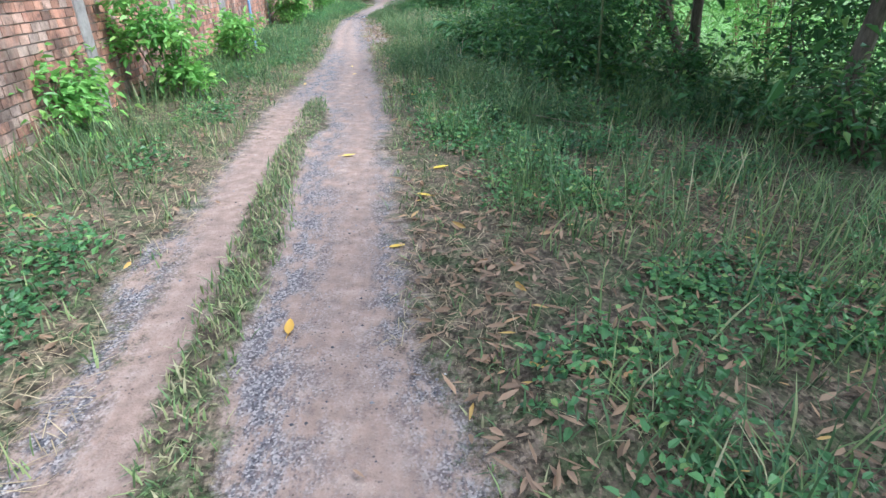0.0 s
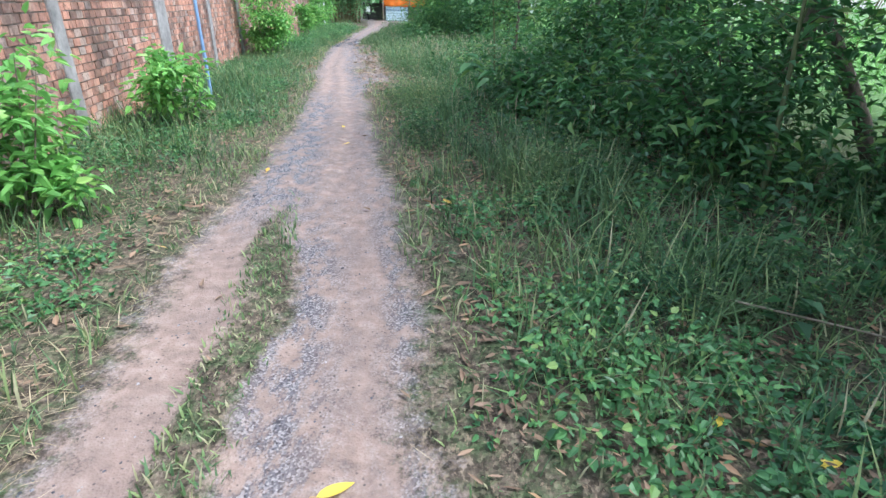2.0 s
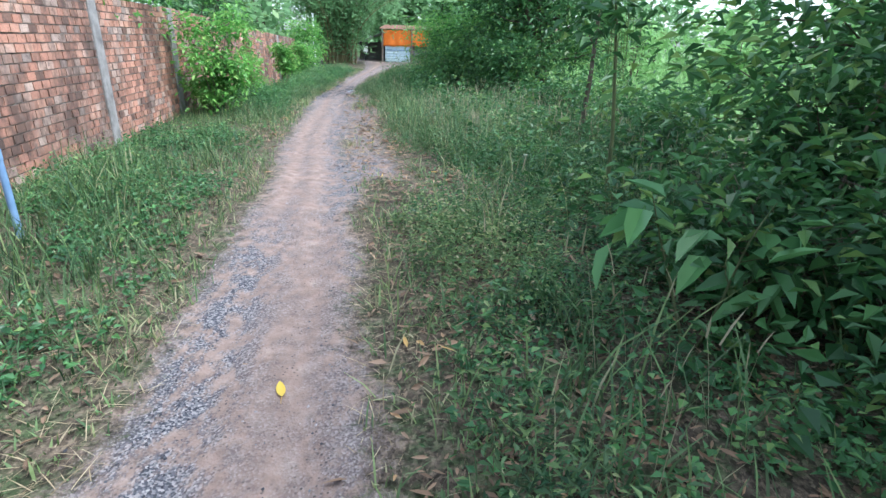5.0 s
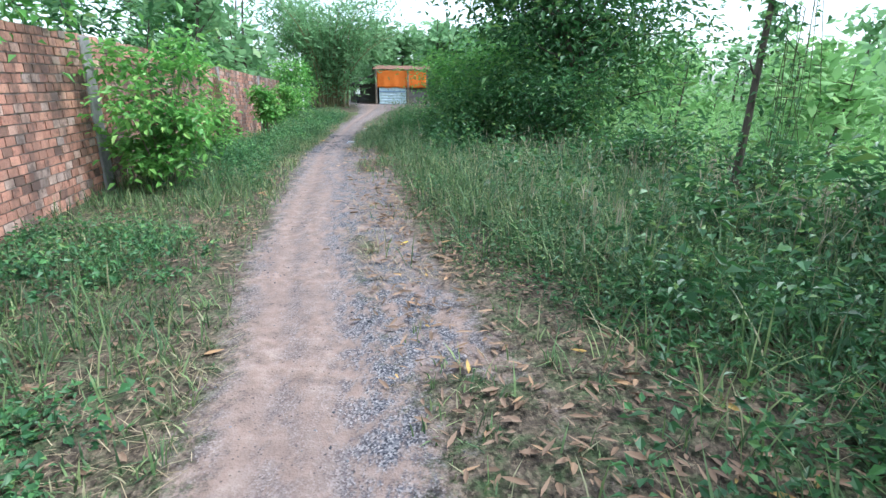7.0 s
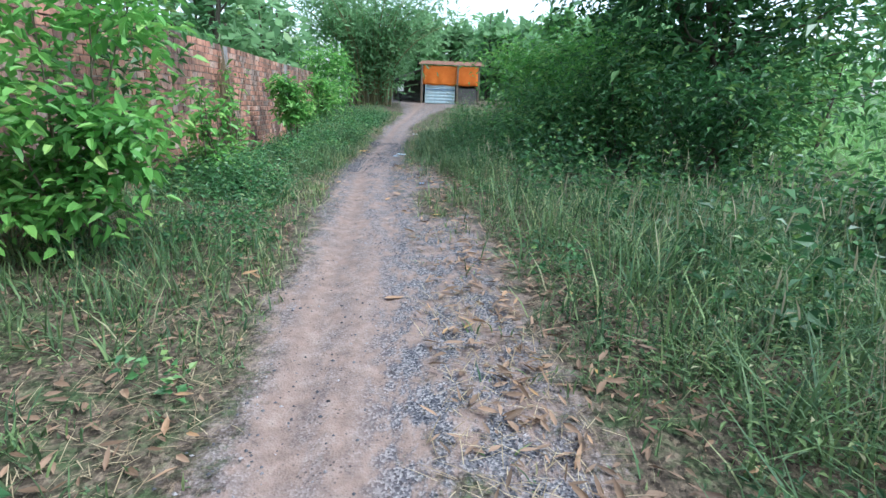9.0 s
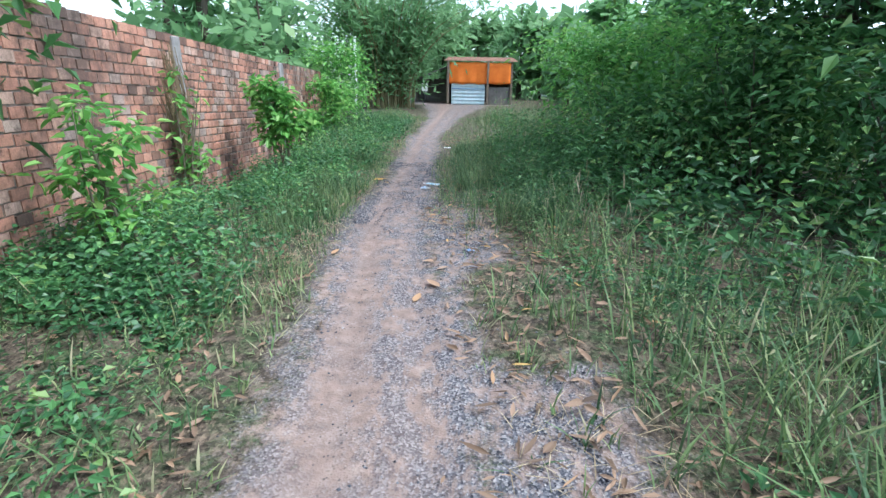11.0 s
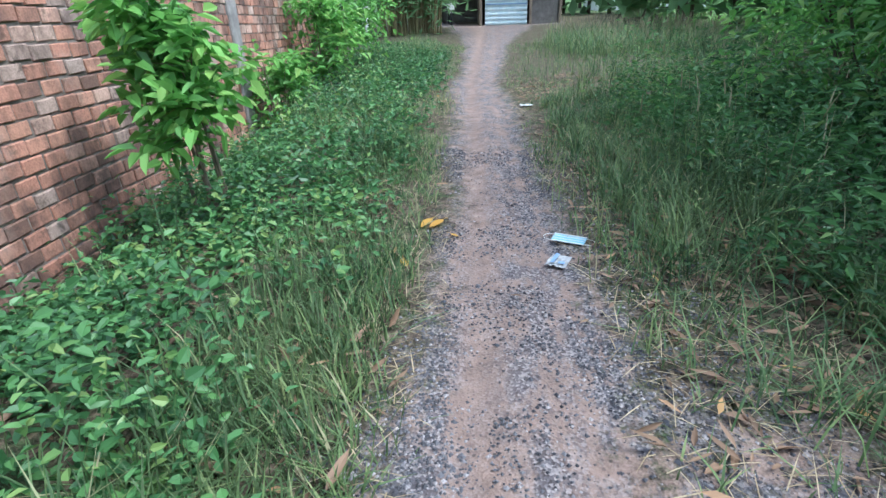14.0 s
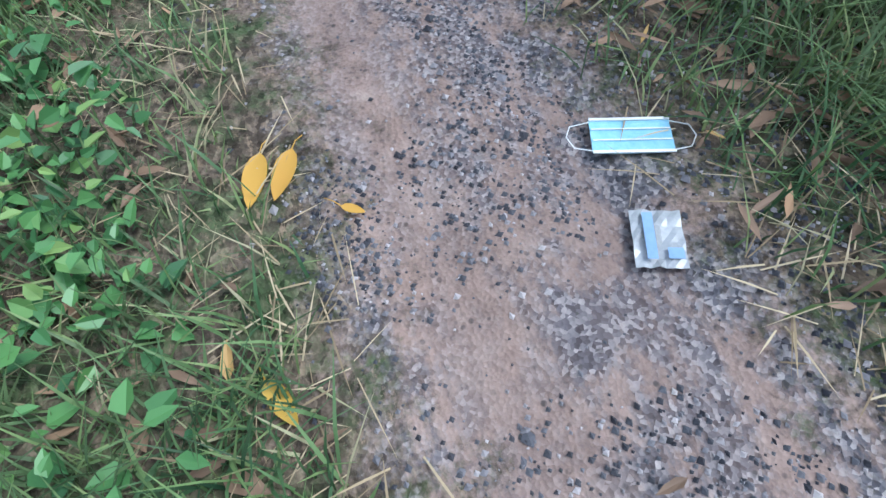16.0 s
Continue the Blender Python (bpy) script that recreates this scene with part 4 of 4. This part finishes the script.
# ---- the far end: bamboo, pole, shed, lean-to, motorbike ----
root = thing("bamboo_clump", None, pose(-6.6, 42, 0.05), label="big bamboo clump with drooping feathery tops", category="bamboo")
lines, tips = [], []
for i in range(70):
    a, s = RNG.uniform(0, 6.28), RNG.uniform(0.1, 1.0)
    bx, by = 1.0 * s * np.cos(a), 1.0 * s * np.sin(a)
    reach, hh = RNG.uniform(0.8, 3.4), RNG.uniform(4.0, 7.0)
    ln = [(bx + np.cos(a) * reach * k ** 2.2, by + np.sin(a) * reach * k ** 2.2, hh * (k - 0.18 * k ** 3), 0.04 * (1 - 0.85 * k)) for k in np.linspace(0, 1, 8)]
    lines.append(ln)
    tips += [p[:3] for p in ln[2:]]
tv, tf = tubes(lines, 6)
thing("cane", raw("cane", tv, tf, M_BAMBOO, None, True), parent=root)
tips = np.array(tips)
c = tips[RNG.integers(0, len(tips), 13000)] + RNG.normal(size=(13000, 3)) * (0.5, 0.5, 0.5)
V, F = simple_leaves(c, RNG.uniform(0.26, 0.5, 13000), RNG.uniform(0.06, 0.11, 13000))
thing("foliage", raw("foliage", V, F, M_FAR_HAZED, np.repeat(RNG.uniform(0, 0.75, 13000), 4)), parent=root)

pole = thing("white_pole", None, pose(-7.3, 38.3, 0), label="slim white post standing at the wall's end", category="pole")
tv, tf = tubes([[(0, 0, 0, 0.05), (0, 0, 2.6, 0.045)]], 10)
thing("post", raw("post", tv, tf, M_WHITE, None, True), parent=pole)
thing("cap", boxes("cap", [((0, 0, 2.61), (0.12, 0.12, 0.04))], M_WHITE, 0.008), parent=pole)


def ribbed(name, w, h, mat, pitch=0.16, deep=0.02, flat=False):
    """A corrugated sheet, ribs across its height, in the x-z plane (or lying, x-y)."""
    k = int(h / pitch * 4)
    V = []
    for i in range(k + 1):
        z, o = h * i / k, deep * (0, 1, 1, 0)[i % 4]
        V += [(0, -o, z), (w, -o, z), (0, -o + 0.01, z), (w, -o + 0.01, z)]
    F = []
    for i in range(k):
        b = 4 * i
        F += [(b, b + 1, b + 5, b + 4), (b + 2, b + 6, b + 7, b + 3)]
    F += [(0, 2, 3, 1), (4 * k, 4 * k + 1, 4 * k + 3, 4 * k + 2)]
    return raw(name, V, np.array(F), mat)


shed = thing("shed", None, pose(-4.4, 46, 0.1), label="roadside shed with orange tarpaulin and pale tin panels", category="shed")
k, mrow = 24, 8
V = [(2.95 * i / k, -0.06 + 0.03 * math.sin(i * 1.3) * (j / mrow) + 0.015 * math.sin(i * 3.1 + j), 1.95 - 0.98 * j / mrow + 0.02 * math.sin(i * 0.9) * (j == mrow)) for j in range(mrow + 1) for i in range(k + 1)]
F = [(j * (k + 1) + i, (j + 1) * (k + 1) + i, (j + 1) * (k + 1) + i + 1, j * (k + 1) + i + 1) for j in range(mrow) for i in range(k)]
ob = thing("tarpaulin", raw("tarpaulin", V, np.array(F), M_TARP, None, True), parent=shed, label="bright orange tarpaulin sheet")
ob.modifiers.new("thickness", "SOLIDIFY").thickness = 0.006
thing("panel", ribbed("panel", 1.62, 0.98, M_TIN), pose(0.12, 0, 0), parent=shed, label="pale blue corrugated tin panel")
thing("trim", boxes("trim", [((0.93, -0.035, 0.74), (1.6, 0.012, 0.05))], M_BLUEPIPE), parent=shed, label="blue stripe across the tin")
for c in ((-0.06, -0.1), (1.86, -0.15), (3.0, 0.02), (0.0, 3.0), (2.95, 3.0)):
    thing("post", boxes("post", [((*c, 0.98), (0.1, 0.1, 2.1))], M_WOOD, 0.01), parent=shed)
thing("wall", boxes("wall", [((1.5, 3.05, 1.0), (3.0, 0.08, 2.0)), ((-0.02, 1.5, 1.0), (0.06, 2.9, 2.0)), ((2.97, 1.5, 1.0), (0.06, 2.9, 2.0)), ((2.42, 0.06, 0.42), (0.98, 0.06, 0.84))], M_RUST, 0.005), parent=shed)
thing("roof", ribbed("roof", 3.5, 3.9, M_ROOF, 0.2, 0.03), Matrix.Translation((-0.25, -0.12, 2.02)) @ pose(0, 0, 0, -86, 0, 0), parent=shed, label="rust-red sheet roof")

lean = thing("lean_to", None, pose(-6.3, 47.5, 0.1), label="open lean-to with a grey sheet roof", category="shed")
thing("roof", boxes("roof", [((0.85, 0.6, 1.42), (2.2, 2.6, 0.04), 0, 0, -22)], M_RUST, 0.006), parent=lean)
for c, h in (((0.0, -0.5), 1.1), ((1.75, -0.5), 1.75), ((0.0, 1.7), 1.1), ((1.75, 1.7), 1.75)):
    thing("post", boxes("post", [((*c, h / 2 - 0.03), (0.09, 0.09, h))], M_WOOD, 0.01), parent=lean)
thing("wall", boxes("wall", [((0.85, 1.8, 0.55), (1.9, 0.06, 1.2))], M_RUST, 0.005), parent=lean)

bike = thing("motorbike", None, pose(-5.75, 47.4, 0.1, rz=8), label="small parked motorbike facing out of the lean-to", category="motorbike")
for yy in (-0.62, 0.62):
    a = np.linspace(0, 2 * np.pi, 21)
    tv, tf = tubes([[(0, yy + 0.25 * math.cos(t), 0.29 + 0.25 * math.sin(t), 0.04) for t in a]], 8)
    wheel = thing("wheel", raw("wheel", tv, tf, M_BLACK, None, True), parent=bike)
    thing("spokes", boxes("spokes", [((0, yy, 0.29), (0.012, 0.46, 0.012), 0, r) for r in range(0, 180, 30)], M_STEEL), parent=wheel)
thing("body", boxes("body", [((0, 0.2, 0.55), (0.2, 0.75, 0.2)), ((0, -0.4, 0.72), (0.26, 0.16, 0.42), 0, -18), ((0, -0.05, 0.4), (0.2, 0.45, 0.2))], M_BLACK, 0.05), parent=bike)
thing("seat", boxes("seat", [((0, 0.3, 0.75), (0.22, 0.7, 0.1))], M_BLACK, 0.03), parent=bike)
thing("shield", boxes("shield", [((0, -0.5, 0.75), (0.3, 0.05, 0.4), 0, -16), ((0, -0.63, 0.5), (0.12, 0.4, 0.05), 0, 10)], M_WHITE, 0.02), parent=bike, label="white front shield and mudguard")
thing("handlebar", boxes("handlebar", [((0, -0.36, 1.0), (0.62, 0.04, 0.04)), ((0.3, -0.34, 1.12), (0.1, 0.02, 0.07)), ((-0.3, -0.34, 1.12), (0.1, 0.02, 0.07)), ((0, -0.42, 0.98), (0.2, 0.12, 0.14))], M_BLACK, 0.012), parent=bike)

# a house roof among the trees behind the shed
house = thing("house", None, pose(5.5, 60, 0), label="tiled house half hidden behind the trees", category="house")
thing("wall", boxes("wall", [((0, 0, 1.2), (7, 5, 2.4))], M_WHITE, 0.01), parent=house)
thing("roof", boxes("roof", [((0, -1.5, 2.95), (7.8, 3.5, 0.1), 0, 22), ((0, 1.5, 2.95), (7.8, 3.5, 0.1), 0, -22)], M_ROOF, 0.01), parent=house)

# ---- woods around the place ----
def wood(name, spots, leaves, size, label, mat):
    """Many far trees joined: trunks and clumped crowns."""
    lines, knots = [], []
    for x, y, h, w in spots:
        z0 = float(height(x, y)) - 0.05
        main = limb((x, y, z0), (RNG.normal() * 0.06, RNG.normal() * 0.06, 1), h * 0.92, 0.02 * h, 0.01, 0.25, 7)
        lines.append(main)
        for _ in range(11):
            k = RNG.uniform(0.25, 1.0)
            p = np.array(main[int(k * 5.99)][:3])
            a = RNG.uniform(0, 6.28)
            br = limb(p, (np.cos(a), np.sin(a), RNG.uniform(0.0, 0.7)), w * 0.5 * RNG.uniform(0.4, 1.0) * (1.25 - 0.6 * k), 0.006 * h, 0.01, 0.5, 4)
            lines.append(br)
            knots += [(*br[q][:3], w) for q in (2, 3, 3)]
    knots = np.array(knots)
    pick = knots[RNG.integers(0, len(knots), leaves)]
    c = pick[:, :3] + RNG.normal(size=(leaves, 3)) * pick[:, 3:4] * (0.10, 0.10, 0.09)
    c[:, 2] = np.maximum(c[:, 2], 0.2)
    L = size * RNG.uniform(0.6, 1.3, leaves)
    V, F = simple_leaves(c, L, L * 0.5)
    root = thing(name, None, label=label, category="trees", kind="stuff")
    tv, tf = tubes(lines, 5)
    thing("trunks", raw("trunks", tv, tf, M_BARK, None, True), parent=root)
    thing("foliage", raw("foliage", V, F, mat, np.repeat(np.clip(RNG.normal(size=leaves) * 0.25 + 0.45, 0, 1), 4)), parent=root)


spots = [(RNG.uniform(-22, -8.6), RNG.uniform(10, 52), RNG.uniform(4, 9), RNG.uniform(2.5, 4.5)) for _ in range(32)]
wood("trees_behind_wall", spots, 13000, 0.48, "mixed green trees behind the brick wall", M_FAR_HAZED)
spots = [(RNG.uniform(-26, 24), RNG.uniform(56, 82), RNG.uniform(4.5, 8), RNG.uniform(4, 6)) for _ in range(34)]
spots += [(RNG.uniform(-1.2, 3.0), RNG.uniform(50, 54), RNG.uniform(4.5, 6.5), RNG.uniform(3, 4)) for _ in range(5)]
spots += [(RNG.uniform(-6, -2), RNG.uniform(51, 54), RNG.uniform(4.5, 6), RNG.uniform(3, 4)) for _ in range(4)]
spots += [(RNG.uniform(0.3, 5), RNG.uniform(33, 50), RNG.uniform(2.4, 5.0), RNG.uniform(2.2, 3.4)) for _ in range(12)]
wood("far_woods", spots, 15000, 0.86, "green woods closing the view, leaf colour paled for haze", M_FAR_HAZED)
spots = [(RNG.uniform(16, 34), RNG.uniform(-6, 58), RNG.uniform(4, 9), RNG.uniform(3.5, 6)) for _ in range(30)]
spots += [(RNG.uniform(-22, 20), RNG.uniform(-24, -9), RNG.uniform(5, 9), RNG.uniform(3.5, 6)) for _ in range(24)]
wood("field_woods", spots, 12000, 0.7, "green trees beyond the open field", M_FAR_HAZED)

spots = [(RNG.uniform(5.5, 15), RNG.uniform(22, 46), RNG.uniform(1.3, 3.2), RNG.uniform(2.4, 3.6)) for _ in range(22)]
wood("field_scrub", spots, 9000, 0.32, "bright green scrub growing in the field", M_FIELD)

# ---- small things on the ground ----
def face_mask(x, y, turn, label):
    """A flat pleated mask with ear loops."""
    V, F = [], []
    nx_, ny_ = 8, 9
    for j in range(ny_ + 1):
        for i in range(nx_ + 1):
            V.append((0.175 * i / nx_ - 0.0875, 0.095 * j / ny_ - 0.0475, 0.006 + 0.003 * (j % 3 == 0) + 0.008 * (i / nx_ - 0.5) ** 2))
    for j in range(ny_):
        for i in range(nx_):
            a = j * (nx_ + 1) + i
            F.append((a, a + 1, a + nx_ + 2, a + nx_ + 1))
    root = thing("face_mask", None, pose(x, y, float(height(x, y)) + 0.006, rz=turn), label=label, category="face mask")
    ob = thing("cloth", raw("cloth", V, np.array(F), M_MASK), parent=root)
    ob.modifiers.new("thickness", "SOLIDIFY").thickness = 0.002
    thing("band", boxes("band", [((0, 0.045, 0.011), (0.175, 0.007, 0.003)), ((0, -0.045, 0.011), (0.175, 0.007, 0.003)), ((0, 0.016, 0.0125), (0.17, 0.003, 0.002)), ((0, -0.014, 0.0125), (0.17, 0.003, 0.002))], M_WHITE), parent=root)
    lines = [[(s * 0.0875, 0.04, 0.008, 0.0015), (s * 0.13, 0.03, 0.006, 0.0015), (s * 0.14, 0.0, 0.006, 0.0015), (s * 0.125, -0.03, 0.006, 0.0015), (s * 0.0875, -0.04, 0.008, 0.0015)] for s in (-1, 1)]
    for ln in lines:
        tv, tf = tubes([ln], 5)
        thing("loop", raw("loop", tv, tf, M_WHITE, None, True), parent=root)


face_mask(-3.63, 26.12, -22, "discarded pale blue pleated face mask on the gravel")


def wrapper(x, y, turn, w, h, mat, stripe, label):
    """A crumpled plastic wrapper."""
    k = 7
    V = [(w * (i / k - 0.5), h * (j / k - 0.5), 0.012 + 0.012 * float(RNG.uniform()) ** 2) for j in range(k + 1) for i in range(k + 1)]
    F = [(j * (k + 1) + i, j * (k + 1) + i + 1, (j + 1) * (k + 1) + i + 1, (j + 1) * (k + 1) + i) for j in range(k) for i in range(k)]
    ob = thing("wrapper", raw("wrapper", V, np.array(F), mat), pose(x, y, float(height(x, y)) + 0.003, rz=turn), label=label, category="litter")
    ob.modifiers.new("thickness", "SOLIDIFY").thickness = 0.0015
    if stripe:
        thing("print", boxes("print", [((-w * 0.2, 0, 0.027), (w * 0.2, h * 0.8, 0.001)), ((w * 0.25, -h * 0.3, 0.027), (w * 0.3, h * 0.18, 0.001))], M_BLUEPIPE), parent=ob, label="blue printed bars")


wrapper(-3.71, 25.88, -24, 0.10, 0.13, M_FILM, True, "crumpled clear wrapper with blue print")
wrapper(-3.09, 23.37, 30, 0.07, 0.05, M_BLUEPIPE, False, "small crumpled blue wrapper among leaves")
wrapper(-3.63, 29.9, 10, 0.14, 0.08, M_WHITE, False, "crumpled white plastic scrap by the track")

for x, y, s, turn, mat, tone in ((-4.40, 26.40, 0.15, -110, M_YELLOW, 0.1), (-4.33, 26.38, 0.14, -118, M_YELLOW, 0.0), (-4.27, 26.2, 0.055, -40, M_YELLOW, 0.1), (-4.5, 25.9, 0.11, -70, M_YELLOW, 0.4),
                                 (-0.35, 3.05, 0.11, 20, M_YELLOW, 0.6), (-0.75, 2.1, 0.13, 100, M_YELLOW, 0.1), (-0.1, 3.9, 0.12, 160, M_YELLOW, 0.8), (0.55, 5.3, 0.13, 40, M_YELLOW, 1.0), (0.85, 5.1, 0.12, 10, M_YELLOW, 0.9), (-0.1, 4.6, 0.16, 30, M_YELLOW, 1.0),
                                 (-1.0, 5.0, 0.14, 25, M_YELLOW, 0.8), (0.15, 7.9, 0.14, 25, M_YELLOW, 1.0), (-0.45, 7.9, 0.13, 120, M_YELLOW, 0.4), (-2.3, 8.9, 0.12, 100, M_YELLOW, 0.4), (-1.85, 11.0, 0.12, 110, M_YELLOW, 0.8), (-1.7, 10.1, 0.1, 60, M_YELLOW, 0.5),
                                 (-2.15, 17.4, 0.12, 60, M_YELLOW, 0.9), (-3.2, 15.3, 0.11, 30, M_DEAD, 0.9), (-1.75, 16.9, 0.13, 150, M_DEAD, 0.9), (-3.1, 19.4, 0.13, 10, M_DEAD, 0.8), (-3.45, 22.3, 0.14, 80, M_DEAD, 0.9), (-4.2, 23.1, 0.13, 80, M_DEAD, 0.9), (-3.3, 22.5, 0.15, 130, M_DEAD, 0.8)):
    fallen_leaf(x, y, s, turn, "large yellowing fallen leaf on the earth" if mat == M_YELLOW else "large brown fallen leaf on the earth", mat, tone)

# ---- the bricks, course by course; a stretch of them singly ----
bm = bmesh.new()
bmesh.ops.create_cube(bm, size=1, matrix=Matrix.Diagonal((0.1, LONG - 0.014, COURSE - 0.014, 1)))
bmesh.ops.bevel(bm, geom=list(bm.edges), offset=0.006, segments=1, affect="EDGES")
unit = bpy.data.meshes.new("brick")
bm.to_mesh(unit)
bm.free()
unit.materials.append(M_BRICK1)
unit_v = np.array([v.co[:] for v in unit.vertices])
unit_f = {}
for p in unit.polygons:
    unit_f.setdefault(len(p.vertices), []).append(list(p.vertices))
lows = np.array([(sx * 0.05, sy * (LONG - 0.014) / 2, sz * (COURSE - 0.014) / 2) for sx in (-1, 1) for sy in (-1, 1) for sz in (-1, 1)])
low_f = np.array([(0, 1, 3, 2), (4, 6, 7, 5), (0, 4, 5, 1), (2, 3, 7, 6), (0, 2, 6, 4), (1, 5, 7, 3)])
BV, BT = [], []
singles = 0
for c in range(COURSES):
    y = -6 + (0.08 if c % 2 else 0.0)
    while y < 32.5:
        jit = RNG.uniform(-1, 1, 6)
        yc = y + LONG / 2
        x, t = wall_at(yc)
        top = wall_top(yc)
        z = top - (COURSES - c - 0.5) * COURSE + jit[0] * 0.003
        if z > -0.38 and not (c == COURSES - 1 and RNG.uniform() < 0.06):
            m4 = pose(x - 0.05 + jit[1] * 0.006, yc + jit[2] * 0.004, z, jit[3] * 1.2, jit[4] * 1.5, math.degrees(math.atan2(-t.x, t.y)) + jit[5] * 1.5)
            if 25.0 < yc < 27.9 and singles < 300 and c >= 0:
                thing("brick", unit, m4, wall)
                singles += 1
            else:
                a = np.array(m4)
                BV.append(lows @ a[:3, :3].T + a[:3, 3])
                BT.append(RNG.uniform())
        y += LONG
nb = len(BV)
F = (np.arange(nb) * 8)[:, None, None] + low_f[None]
thing("bricks", raw("bricks", np.concatenate(BV), F.reshape(-1, 4), M_BRICK, np.repeat(BT, 8)), parent=wall, kind="stuff")
